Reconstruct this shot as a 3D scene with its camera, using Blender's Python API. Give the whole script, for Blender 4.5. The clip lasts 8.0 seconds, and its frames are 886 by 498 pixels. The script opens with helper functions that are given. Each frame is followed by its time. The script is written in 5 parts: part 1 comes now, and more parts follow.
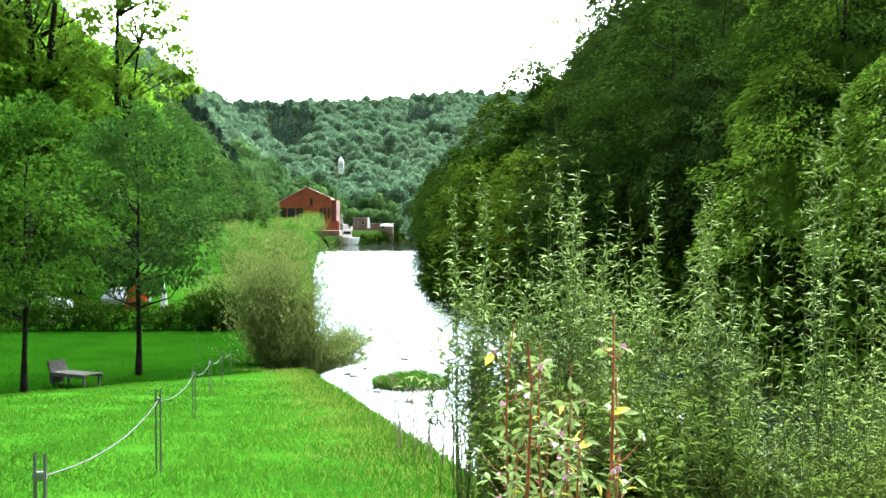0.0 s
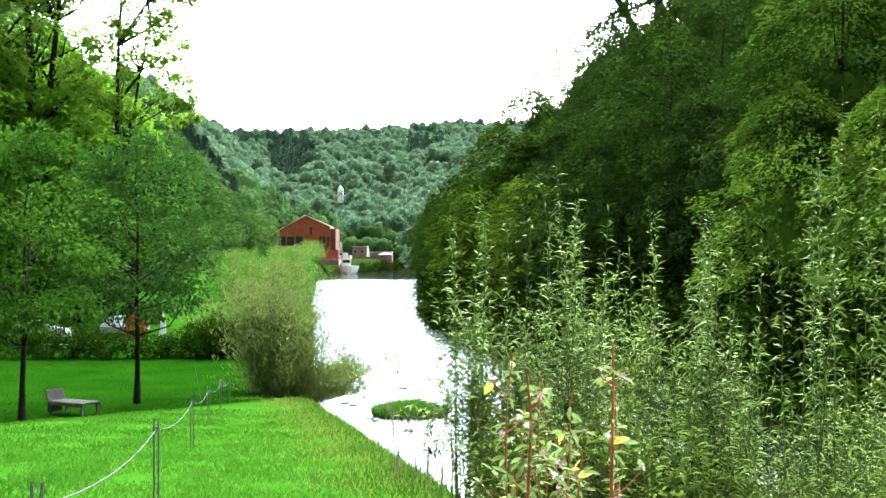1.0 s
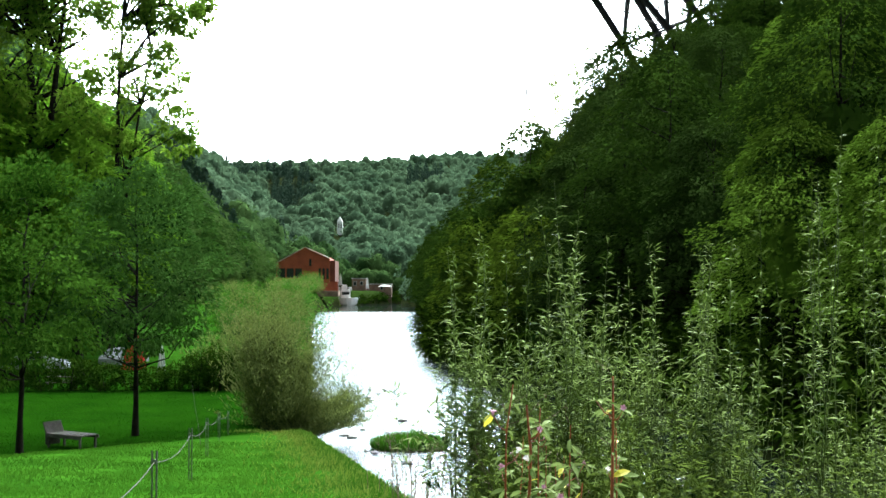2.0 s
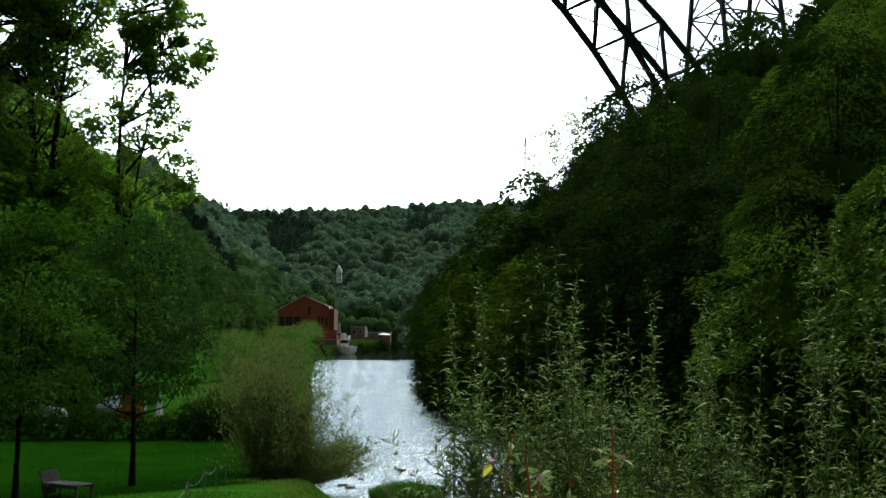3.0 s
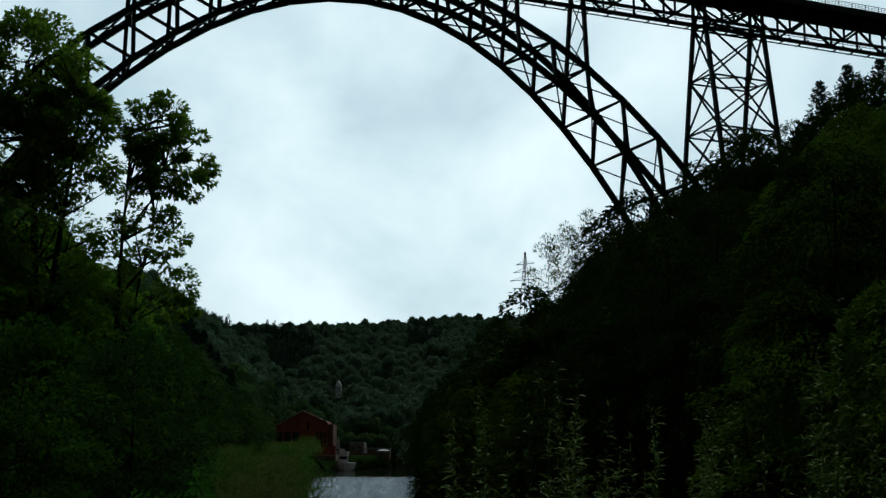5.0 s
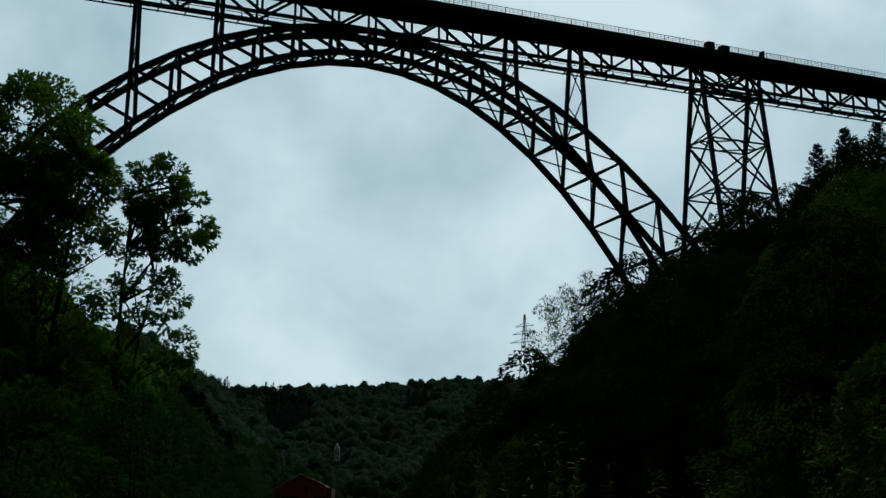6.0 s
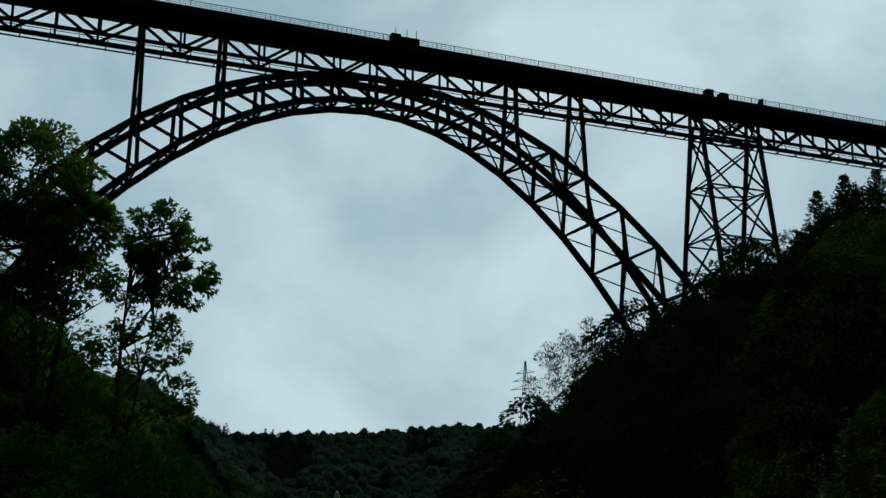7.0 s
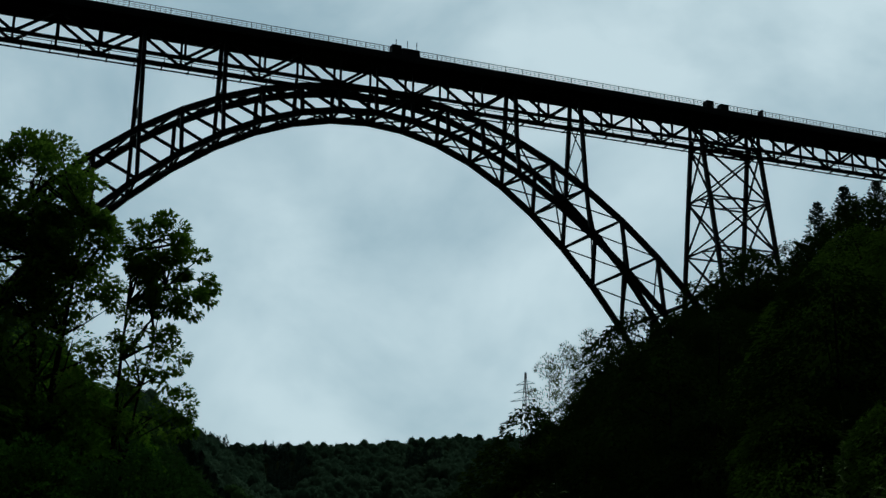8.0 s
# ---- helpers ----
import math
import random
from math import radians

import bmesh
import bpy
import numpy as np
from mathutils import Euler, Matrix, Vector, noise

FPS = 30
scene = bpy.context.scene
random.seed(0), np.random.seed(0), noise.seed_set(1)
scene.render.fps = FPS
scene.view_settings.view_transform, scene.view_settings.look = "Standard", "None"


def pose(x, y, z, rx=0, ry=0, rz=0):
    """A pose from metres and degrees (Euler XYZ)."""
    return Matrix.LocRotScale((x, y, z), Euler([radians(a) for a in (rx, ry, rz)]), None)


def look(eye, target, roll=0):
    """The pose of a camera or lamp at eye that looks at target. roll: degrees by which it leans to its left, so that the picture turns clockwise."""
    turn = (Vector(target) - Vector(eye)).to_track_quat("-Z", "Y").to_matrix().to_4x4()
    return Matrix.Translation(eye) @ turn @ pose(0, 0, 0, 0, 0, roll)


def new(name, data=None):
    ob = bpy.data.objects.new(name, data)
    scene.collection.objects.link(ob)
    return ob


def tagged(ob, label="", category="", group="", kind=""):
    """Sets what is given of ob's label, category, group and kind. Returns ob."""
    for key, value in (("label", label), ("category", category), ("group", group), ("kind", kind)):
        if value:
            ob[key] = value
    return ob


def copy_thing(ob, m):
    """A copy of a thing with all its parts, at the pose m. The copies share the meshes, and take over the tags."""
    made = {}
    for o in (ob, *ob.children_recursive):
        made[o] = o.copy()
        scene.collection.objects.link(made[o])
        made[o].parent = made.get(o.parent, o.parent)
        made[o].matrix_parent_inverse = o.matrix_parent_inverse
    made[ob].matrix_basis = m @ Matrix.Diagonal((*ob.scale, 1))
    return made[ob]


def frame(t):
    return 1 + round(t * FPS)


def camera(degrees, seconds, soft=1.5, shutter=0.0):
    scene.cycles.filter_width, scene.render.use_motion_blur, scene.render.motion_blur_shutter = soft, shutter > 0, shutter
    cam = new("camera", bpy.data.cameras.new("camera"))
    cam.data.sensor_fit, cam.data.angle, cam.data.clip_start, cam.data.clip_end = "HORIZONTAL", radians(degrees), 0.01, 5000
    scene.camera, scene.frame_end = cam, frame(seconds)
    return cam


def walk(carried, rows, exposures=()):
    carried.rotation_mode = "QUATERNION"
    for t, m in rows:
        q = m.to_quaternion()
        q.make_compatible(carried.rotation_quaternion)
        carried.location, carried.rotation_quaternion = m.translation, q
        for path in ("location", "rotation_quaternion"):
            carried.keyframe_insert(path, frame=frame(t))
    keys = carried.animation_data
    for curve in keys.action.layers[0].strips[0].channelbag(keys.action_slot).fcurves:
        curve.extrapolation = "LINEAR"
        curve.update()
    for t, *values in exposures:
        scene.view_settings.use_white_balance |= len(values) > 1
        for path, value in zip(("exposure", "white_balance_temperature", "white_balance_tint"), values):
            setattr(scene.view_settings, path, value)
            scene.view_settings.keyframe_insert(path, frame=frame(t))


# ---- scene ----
# ---------------------------------------------------------------- camera
cam = camera(40.08, 8.0)
EYE = (0.0, 0.0, 1.65)
TILT0 = -1.28
# seconds, yaw to the left, pitch above the first, lean to the left
ROWS = [
    (0.0, 0.0, 0.0, 0.0),
    (0.5, -0.024, 0.521, -0.009),
    (1.0, -0.034, 1.356, 0.083),
    (1.2, -0.038, 1.72, 0.087),
    (2.3, -0.062, 3.45, 0.110),
    (2.5, -0.065, 3.954, 0.113),
    (3.0, -0.090, 5.144, 0.173),
    (3.5, -0.083, 6.335, 0.149),
    (4.0, -0.076, 7.805, 0.154),
    (4.2, -0.075, 8.39, 0.16),
    (5.3, -0.070, 11.29, 0.205),
    (5.5, -0.068, 11.817, 0.213),
    (6.0, -0.086, 13.459, 0.248),
    (6.5, -0.073, 14.557, 0.307),
    (7.0, -0.054, 15.643, 0.290),
    (7.5, -0.045, 15.944, 0.334),
    (8.0, -0.038, 16.171, 0.320),
]


def gaze(yaw, pitch, lean):
    a, p = radians(yaw), radians(TILT0 + pitch)
    aim = (EYE[0] - math.sin(a) * math.cos(p), EYE[1] + math.cos(a) * math.cos(p), EYE[2] + math.sin(p))
    return look(EYE, aim, lean)


# the clip's camera darkens its picture as it turns up to the sky
STOPS = [
    (0.0, 4.27, 6500, 10), (0.5, 4.3, 6500, 10), (1.0, 4.28, 6500, 10), (1.2, 4.15, 6500, 10), (2.3, 2.95, 6500, 10), (2.5, 2.7, 6500, 10), (3.0, 1.75, 6500, 10), (3.5, 0.58, 6500, 10), (4.0, -0.15, 6400, 9), (4.2, -0.27, 6350, 8),
    (5.3, -0.68, 6050, 5), (5.5, -0.76, 6000, 4), (6.0, -0.98, 5900, 3), (8.0, -1.11, 5850, 3),
]
walk(cam, [(t, gaze(y, p, l)) for t, y, p, l in ROWS], STOPS)

# ---------------------------------------------------------------- sky and sun
world = bpy.data.worlds.new("overcast_sky")
scene.world = world
world.use_nodes = True
wn, wl = world.node_tree.nodes, world.node_tree.links
wn.clear()


def wnode(kind, **values):
    n = wn.new(kind)
    for k, v in values.items():
        n.inputs[k].default_value = v
    return n


sky = wn.new("ShaderNodeTexSky")
sky.sky_type, sky.sun_disc = "NISHITA", False
sky.sun_elevation, sky.sun_rotation = radians(40), radians(14)
sky_dim = wnode("ShaderNodeVectorMath")
sky_dim.operation = "SCALE"
sky_dim.inputs["Scale"].default_value = 0.10
coord = wn.new("ShaderNodeTexCoord")
stretch = wn.new("ShaderNodeMapping")
stretch.inputs["Scale"].default_value = (1.0, 1.0, 1.35)
stretch.inputs["Location"].default_value = (1.7, 0.9, 4.4)
puffs = wnode("ShaderNodeTexNoise", Scale=4.2, Detail=6.0, Roughness=0.52, Distortion=0.3)
wisps = wnode("ShaderNodeTexNoise", Scale=9.0, Detail=4.0, Roughness=0.5)
blend = wnode("ShaderNodeMath")
blend.operation = "MULTIPLY_ADD"
blend.inputs[1].default_value = 0.25
tones = wn.new("ShaderNodeValToRGB")
tones.color_ramp.elements[0].position, tones.color_ramp.elements[0].color = 0.43, (0.60, 0.79, 0.86, 1)
tones.color_ramp.elements[1].position, tones.color_ramp.elements[1].color = 0.74, (1.10, 1.25, 1.26, 1)
veil = wn.new("ShaderNodeMix")
veil.data_type = "RGBA"
veil.inputs["Factor"].default_value = 0.93
back = wnode("ShaderNodeBackground", Strength=1.2)
out = wn.new("ShaderNodeOutputWorld")
wl.new(coord.outputs["Generated"], stretch.inputs["Vector"])
wl.new(stretch.outputs["Vector"], puffs.inputs["Vector"])
wl.new(stretch.outputs["Vector"], wisps.inputs["Vector"])
wl.new(wisps.outputs["Fac"], blend.inputs[0])
wl.new(puffs.outputs["Fac"], blend.inputs[2])
wl.new(blend.outputs[0], tones.inputs["Fac"])
wl.new(sky.outputs["Color"], sky_dim.inputs[0])
wl.new(sky_dim.outputs["Vector"], veil.inputs["A"])
wl.new(tones.outputs["Color"], veil.inputs["B"])
# the cloud is brighter on the side of the hidden sun
SUNWARD = Vector((math.sin(radians(14)) * math.cos(radians(40)), math.cos(radians(14)) * math.cos(radians(40)), math.sin(radians(40))))
toward = wnode("ShaderNodeVectorMath")
toward.operation = "DOT_PRODUCT"
toward.inputs[1].default_value = SUNWARD
glow = wn.new("ShaderNodeMapRange")
glow.interpolation_type = "SMOOTHSTEP"
for key, value in (("From Min", 0.3), ("From Max", 0.8), ("To Min", 0.05), ("To Max", 1.0)):
    glow.inputs[key].default_value = value
wl.new(coord.outputs["Generated"], toward.inputs[0])
wl.new(toward.outputs["Value"], glow.inputs["Value"])
lit = wnode("ShaderNodeVectorMath")
lit.operation = "SCALE"
wl.new(veil.outputs["Result"], lit.inputs[0])
wl.new(glow.outputs["Result"], lit.inputs["Scale"])
wl.new(lit.outputs["Vector"], back.inputs["Color"])
wl.new(back.outputs["Background"], out.inputs["Surface"])

sun = new("sun", bpy.data.lights.new("sun", "SUN"))
sun.data.energy, sun.data.angle, sun.data.color = 0.5, radians(15), (1.0, 0.96, 0.9)
sun.matrix_world = look(SUNWARD * 300, (0, 0, 0))

# ---------------------------------------------------------------- materials


def material(name, dark, light, scale=4.0, rough=0.8, metal=0.0, bump=0.2, fine=40.0, island=0.0, through_light=0.0, ior=1.45, per_thing=0.0, gloss=0.5):
    """A surface of two tones at two scales, with fine relief; island: how far single leaves or pieces differ."""
    m = bpy.data.materials.new(name)
    m.use_nodes = True
    n, l = m.node_tree.nodes, m.node_tree.links
    b = n["Principled BSDF"]
    b.inputs["Specular IOR Level"].default_value = gloss
    b.inputs["Roughness"].default_value, b.inputs["Metallic"].default_value, b.inputs["IOR"].default_value = rough, metal, ior
    tc = n.new("ShaderNodeTexCoord")
    big, small = n.new("ShaderNodeTexNoise"), n.new("ShaderNodeTexNoise")
    big.inputs["Scale"].default_value, big.inputs["Detail"].default_value = scale, 3.0
    small.inputs["Scale"].default_value, small.inputs["Detail"].default_value = fine, 4.0
    geo = n.new("ShaderNodeNewGeometry")
    for t in (big, small):
        l.new(geo.outputs["Position"], t.inputs["Vector"])
    add = n.new("ShaderNodeMath")
    add.operation = "MULTIPLY_ADD"
    add.inputs[1].default_value = 0.45
    l.new(small.outputs["Fac"], add.inputs[0])
    l.new(big.outputs["Fac"], add.inputs[2])
    last = add.outputs[0]
    for amount, node, key in ((island, geo, "Random Per Island"), (per_thing, n.new("ShaderNodeObjectInfo"), "Random")):
        if amount:
            more = n.new("ShaderNodeMath")
            more.operation = "MULTIPLY_ADD"
            more.inputs[1].default_value = amount
            l.new(node.outputs[key], more.inputs[0])
            l.new(last, more.inputs[2])
            last = more.outputs[0]
    ramp = n.new("ShaderNodeValToRGB")
    extra = (island + per_thing) / 2
    ramp.color_ramp.elements[0].position, ramp.color_ramp.elements[0].color = 0.48 + extra * 0.4, (*dark, 1)
    ramp.color_ramp.elements[1].position, ramp.color_ramp.elements[1].color = 0.95 + extra * 1.4, (*light, 1)
    l.new(last, ramp.inputs["Fac"])
    l.new(ramp.outputs["Color"], b.inputs["Base Color"])
    if bump:
        bp = n.new("ShaderNodeBump")
        bp.inputs["Strength"].default_value, bp.inputs["Distance"].default_value = bump, 0.05
        l.new(small.outputs["Fac"], bp.inputs["Height"])
        l.new(bp.outputs["Normal"], b.inputs["Normal"])
    if through_light:
        tr, mix = n.new("ShaderNodeBsdfTranslucent"), n.new("ShaderNodeMixShader")
        mix.inputs["Fac"].default_value = through_light
        l.new(ramp.outputs["Color"], tr.inputs["Color"])
        l.new(b.outputs["BSDF"], mix.inputs[1])
        l.new(tr.outputs["BSDF"], mix.inputs[2])
        l.new(mix.outputs["Shader"], n["Material Output"].inputs["Surface"])
    return m


M = {
    "lawn": material("lawn_grass", (0.016, 0.066, 0.002), (0.041, 0.119, 0.004), 0.35, 0.75, bump=0.6, fine=30, gloss=0.1),
    "blade": material("grass_blades", (0.011, 0.052, 0.003), (0.034, 0.102, 0.008), 0.35, 0.6, bump=0, fine=3, island=0.5, gloss=0.0, through_light=0.45),
    "turf": material("shaded_turf", (0.004, 0.024, 0.002), (0.018, 0.066, 0.005), 0.4, 0.7, bump=0, fine=3, island=0.5, through_light=0.2, gloss=0.0),
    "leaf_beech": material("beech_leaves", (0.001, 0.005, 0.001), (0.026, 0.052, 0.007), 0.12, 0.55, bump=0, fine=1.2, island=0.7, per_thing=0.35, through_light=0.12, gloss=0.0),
    "leaf_light": material("light_leaves", (0.003, 0.012, 0.001), (0.060, 0.098, 0.009), 0.15, 0.55, bump=0, fine=1.2, island=0.7, per_thing=0.25, through_light=0.2, gloss=0.0),
    "leaf_ash": material("ash_leaves", (0.005, 0.021, 0.004), (0.048, 0.112, 0.020), 0.3, 0.5, bump=0, fine=2, island=0.7, per_thing=0.15, through_light=0.12, gloss=0.0),
    "leaf_hillside": material("hillside_leaves", (0.012, 0.038, 0.008), (0.078, 0.138, 0.034), 0.12, 0.55, bump=0, fine=1.2, island=0.3, per_thing=0.4, through_light=0.15, gloss=0.0),
    "leaf_young": material("young_ash_leaves", (0.009, 0.040, 0.003), (0.056, 0.130, 0.014), 0.3, 0.5, bump=0, fine=2, island=0.4, through_light=0.25, gloss=0.0),
    "leaf_bright": material("bright_leaves", (0.018, 0.076, 0.005), (0.118, 0.240, 0.018), 0.3, 0.5, bump=0, fine=2, island=0.4, per_thing=0.2, through_light=0.4, gloss=0.0),
    "leaf_gully": material("shaded_gully_leaves", (0.001, 0.005, 0.001), (0.030, 0.054, 0.011), 0.2, 0.6, bump=0, fine=1.6, island=0.7, per_thing=0.3, through_light=0.1, gloss=0.0),
    "leaf_shade": material("shade_toned_leaves", (0.004, 0.014, 0.001), (0.022, 0.042, 0.004), 0.3, 0.6, bump=0, fine=2, island=0.4, gloss=0.0),
    "leaf_hornbeam": material("hornbeam_leaves", (0.006, 0.021, 0.002), (0.098, 0.168, 0.018), 0.2, 0.6, bump=0, fine=1.6, island=0.8, per_thing=0.15, through_light=0.15, gloss=0.0),
    "leaf_willow_dim": material("dim_willow_leaves", (0.005, 0.015, 0.003), (0.076, 0.108, 0.019), 0.9, 0.6, bump=0, fine=9, island=0.7, through_light=0.1, gloss=0.0),
    "leaf_open": material("open_tree_leaves", (0.026, 0.084, 0.005), (0.125, 0.220, 0.022), 0.3, 0.5, bump=0, fine=2, island=0.4, through_light=0.55, gloss=0.0),
    "leaf_willow": material("willow_leaves", (0.009, 0.026, 0.005), (0.142, 0.198, 0.048), 0.8, 0.5, bump=0, fine=9, through_light=0.1, island=0.75, gloss=0.01),
    "leaf_bankwillow": material("bank_willow_leaves", (0.030, 0.050, 0.010), (0.180, 0.215, 0.062), 0.5, 0.55, bump=0, fine=5, island=0.8, through_light=0.15, gloss=0.0),
    "leaf_balsam": material("balsam_leaves", (0.034, 0.072, 0.012), (0.145, 0.195, 0.058), 4.0, 0.55, bump=0, fine=20, island=0.7, through_light=0.3, gloss=0.03),
    "leaf_yellow": material("yellowed_leaves", (0.450, 0.380, 0.030), (0.650, 0.560, 0.060), 4.0, 0.5, bump=0, fine=20, island=0.2, through_light=0.3),
    # pale bluish tone: the haze of distance is put into the leaf colour
    "far_wood": material("hazed_far_leaves", (0.040, 0.076, 0.042), (0.072, 0.116, 0.064), 0.03, 0.7, bump=0, fine=0.2, island=0.2, through_light=0.45, gloss=0.0),
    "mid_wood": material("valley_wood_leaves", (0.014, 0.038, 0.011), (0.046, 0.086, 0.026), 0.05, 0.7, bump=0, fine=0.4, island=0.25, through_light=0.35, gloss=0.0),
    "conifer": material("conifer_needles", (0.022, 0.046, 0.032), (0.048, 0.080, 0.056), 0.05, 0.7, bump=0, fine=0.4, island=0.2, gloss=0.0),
    "hedge": material("hedge_leaves", (0.007, 0.025, 0.002), (0.030, 0.066, 0.006), 0.7, 0.55, bump=0, fine=4, island=0.4, through_light=0.1, gloss=0.0),
    "bark": material("bark", (0.006, 0.005, 0.004), (0.022, 0.019, 0.014), 3, 0.9, bump=0.8, fine=25, gloss=0.05),
    "twig": material("dry_stems", (0.050, 0.030, 0.018), (0.150, 0.092, 0.050), 5, 0.8, bump=0.2, fine=40),
    "stem_red": material("balsam_stems", (0.120, 0.020, 0.012), (0.400, 0.085, 0.030), 6, 0.45, bump=0.1, fine=40),
    "stem_green": material("willow_stems", (0.028, 0.050, 0.012), (0.080, 0.110, 0.030), 6, 0.6, bump=0.1, fine=40, gloss=0.1),
    "petal": material("balsam_petals", (0.240, 0.060, 0.120), (0.400, 0.190, 0.270), 6, 0.5, bump=0, fine=30, island=0.6, through_light=0.3),
    "petal_white": material("pale_petals", (0.700, 0.600, 0.640), (0.850, 0.800, 0.810), 6, 0.5, bump=0, fine=30, through_light=0.3),
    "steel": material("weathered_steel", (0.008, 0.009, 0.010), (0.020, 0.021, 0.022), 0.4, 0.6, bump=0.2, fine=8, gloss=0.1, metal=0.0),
    "galvanised": material("galvanised_rod", (0.070, 0.070, 0.066), (0.170, 0.170, 0.160), 6, 0.5, metal=0.7, bump=0.1, fine=60),
    "rope": material("pale_rope", (0.060, 0.060, 0.051), (0.114, 0.114, 0.102), 20, 0.85, bump=0.5, fine=200, gloss=0.1),
    "bench_wood": material("weathered_wood", (0.042, 0.036, 0.030), (0.099, 0.087, 0.075), 3, 0.8, bump=0.4, fine=60),
    "corten": material("corten_cladding", (0.200, 0.038, 0.016), (0.360, 0.080, 0.032), 0.35, 0.75, bump=0.2, fine=3),
    "corten_shaded": material("shaded_cladding", (0.090, 0.022, 0.013), (0.170, 0.042, 0.022), 0.35, 0.8, bump=0.2, fine=3),
    "corten_trim": material("pale_roof_edge", (0.550, 0.420, 0.360), (0.750, 0.640, 0.560), 1, 0.6, bump=0.1, fine=8),
    "glass": material("dark_window", (0.012, 0.014, 0.016), (0.030, 0.034, 0.036), 1, 0.12, bump=0, fine=5),
    "white": material("white_paint", (0.700, 0.700, 0.690), (0.830, 0.830, 0.820), 1, 0.5, bump=0.1, fine=10),
    "brick": material("pale_brick", (0.132, 0.072, 0.051), (0.252, 0.162, 0.120), 0.8, 0.85, bump=0.3, fine=8),
    "concrete": material("concrete", (0.230, 0.220, 0.210), (0.400, 0.390, 0.370), 0.6, 0.85, bump=0.3, fine=12),
    "red_cloth": material("red_canvas", (0.480, 0.014, 0.018), (0.660, 0.030, 0.030), 3, 0.8, bump=0.2, fine=30),
    "tyre": material("rubber", (0.014, 0.014, 0.014), (0.030, 0.030, 0.030), 6, 0.85, bump=0.2, fine=40),
    "rock": material("wet_rock", (0.010, 0.010, 0.008), (0.040, 0.040, 0.034), 2, 0.5, bump=0.7, fine=14),
    "grey_car": material("grey_car_paint", (0.200, 0.210, 0.220), (0.260, 0.270, 0.280), 1, 0.3, bump=0, fine=5),
    "dry_grass": material("dry_grass", (0.060, 0.110, 0.010), (0.160, 0.200, 0.035), 0.8, 0.7, bump=0, fine=6, island=0.6, through_light=0.2, gloss=0.02),
    "reed": material("river_grass", (0.020, 0.085, 0.004), (0.060, 0.170, 0.012), 0.8, 0.6, bump=0, fine=6, island=0.5, through_light=0.3, gloss=0.12),
}


def ground_material():
    m = material("ground", (0.010, 0.044, 0.003), (0.024, 0.080, 0.006), 0.45, 0.95, bump=0.6, fine=5, gloss=0.0)
    n, l = m.node_tree.nodes, m.node_tree.links
    b = n["Principled BSDF"]
    lawn = b.inputs["Base Color"].links[0].from_socket
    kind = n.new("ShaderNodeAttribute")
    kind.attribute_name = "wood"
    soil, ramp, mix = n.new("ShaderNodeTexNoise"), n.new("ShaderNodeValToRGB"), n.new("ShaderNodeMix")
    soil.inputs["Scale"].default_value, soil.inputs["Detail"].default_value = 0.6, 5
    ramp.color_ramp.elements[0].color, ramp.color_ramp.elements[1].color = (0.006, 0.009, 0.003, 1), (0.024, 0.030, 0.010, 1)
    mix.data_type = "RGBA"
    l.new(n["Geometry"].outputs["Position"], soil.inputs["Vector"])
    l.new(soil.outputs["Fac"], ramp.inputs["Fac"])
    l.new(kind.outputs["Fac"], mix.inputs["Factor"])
    # the lower lawn is multiplied darker: its weaker light is painted into the grass
    lawn_shade = n.new("ShaderNodeAttribute")
    lawn_shade.attribute_name = "lawn_shade"
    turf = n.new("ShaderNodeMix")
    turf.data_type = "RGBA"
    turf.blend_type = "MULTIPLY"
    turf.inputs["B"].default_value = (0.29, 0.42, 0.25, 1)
    l.new(lawn_shade.outputs["Fac"], turf.inputs["Factor"])
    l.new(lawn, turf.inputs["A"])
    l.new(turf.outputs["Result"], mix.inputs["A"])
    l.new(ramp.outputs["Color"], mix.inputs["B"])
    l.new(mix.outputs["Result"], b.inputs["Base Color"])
    return m


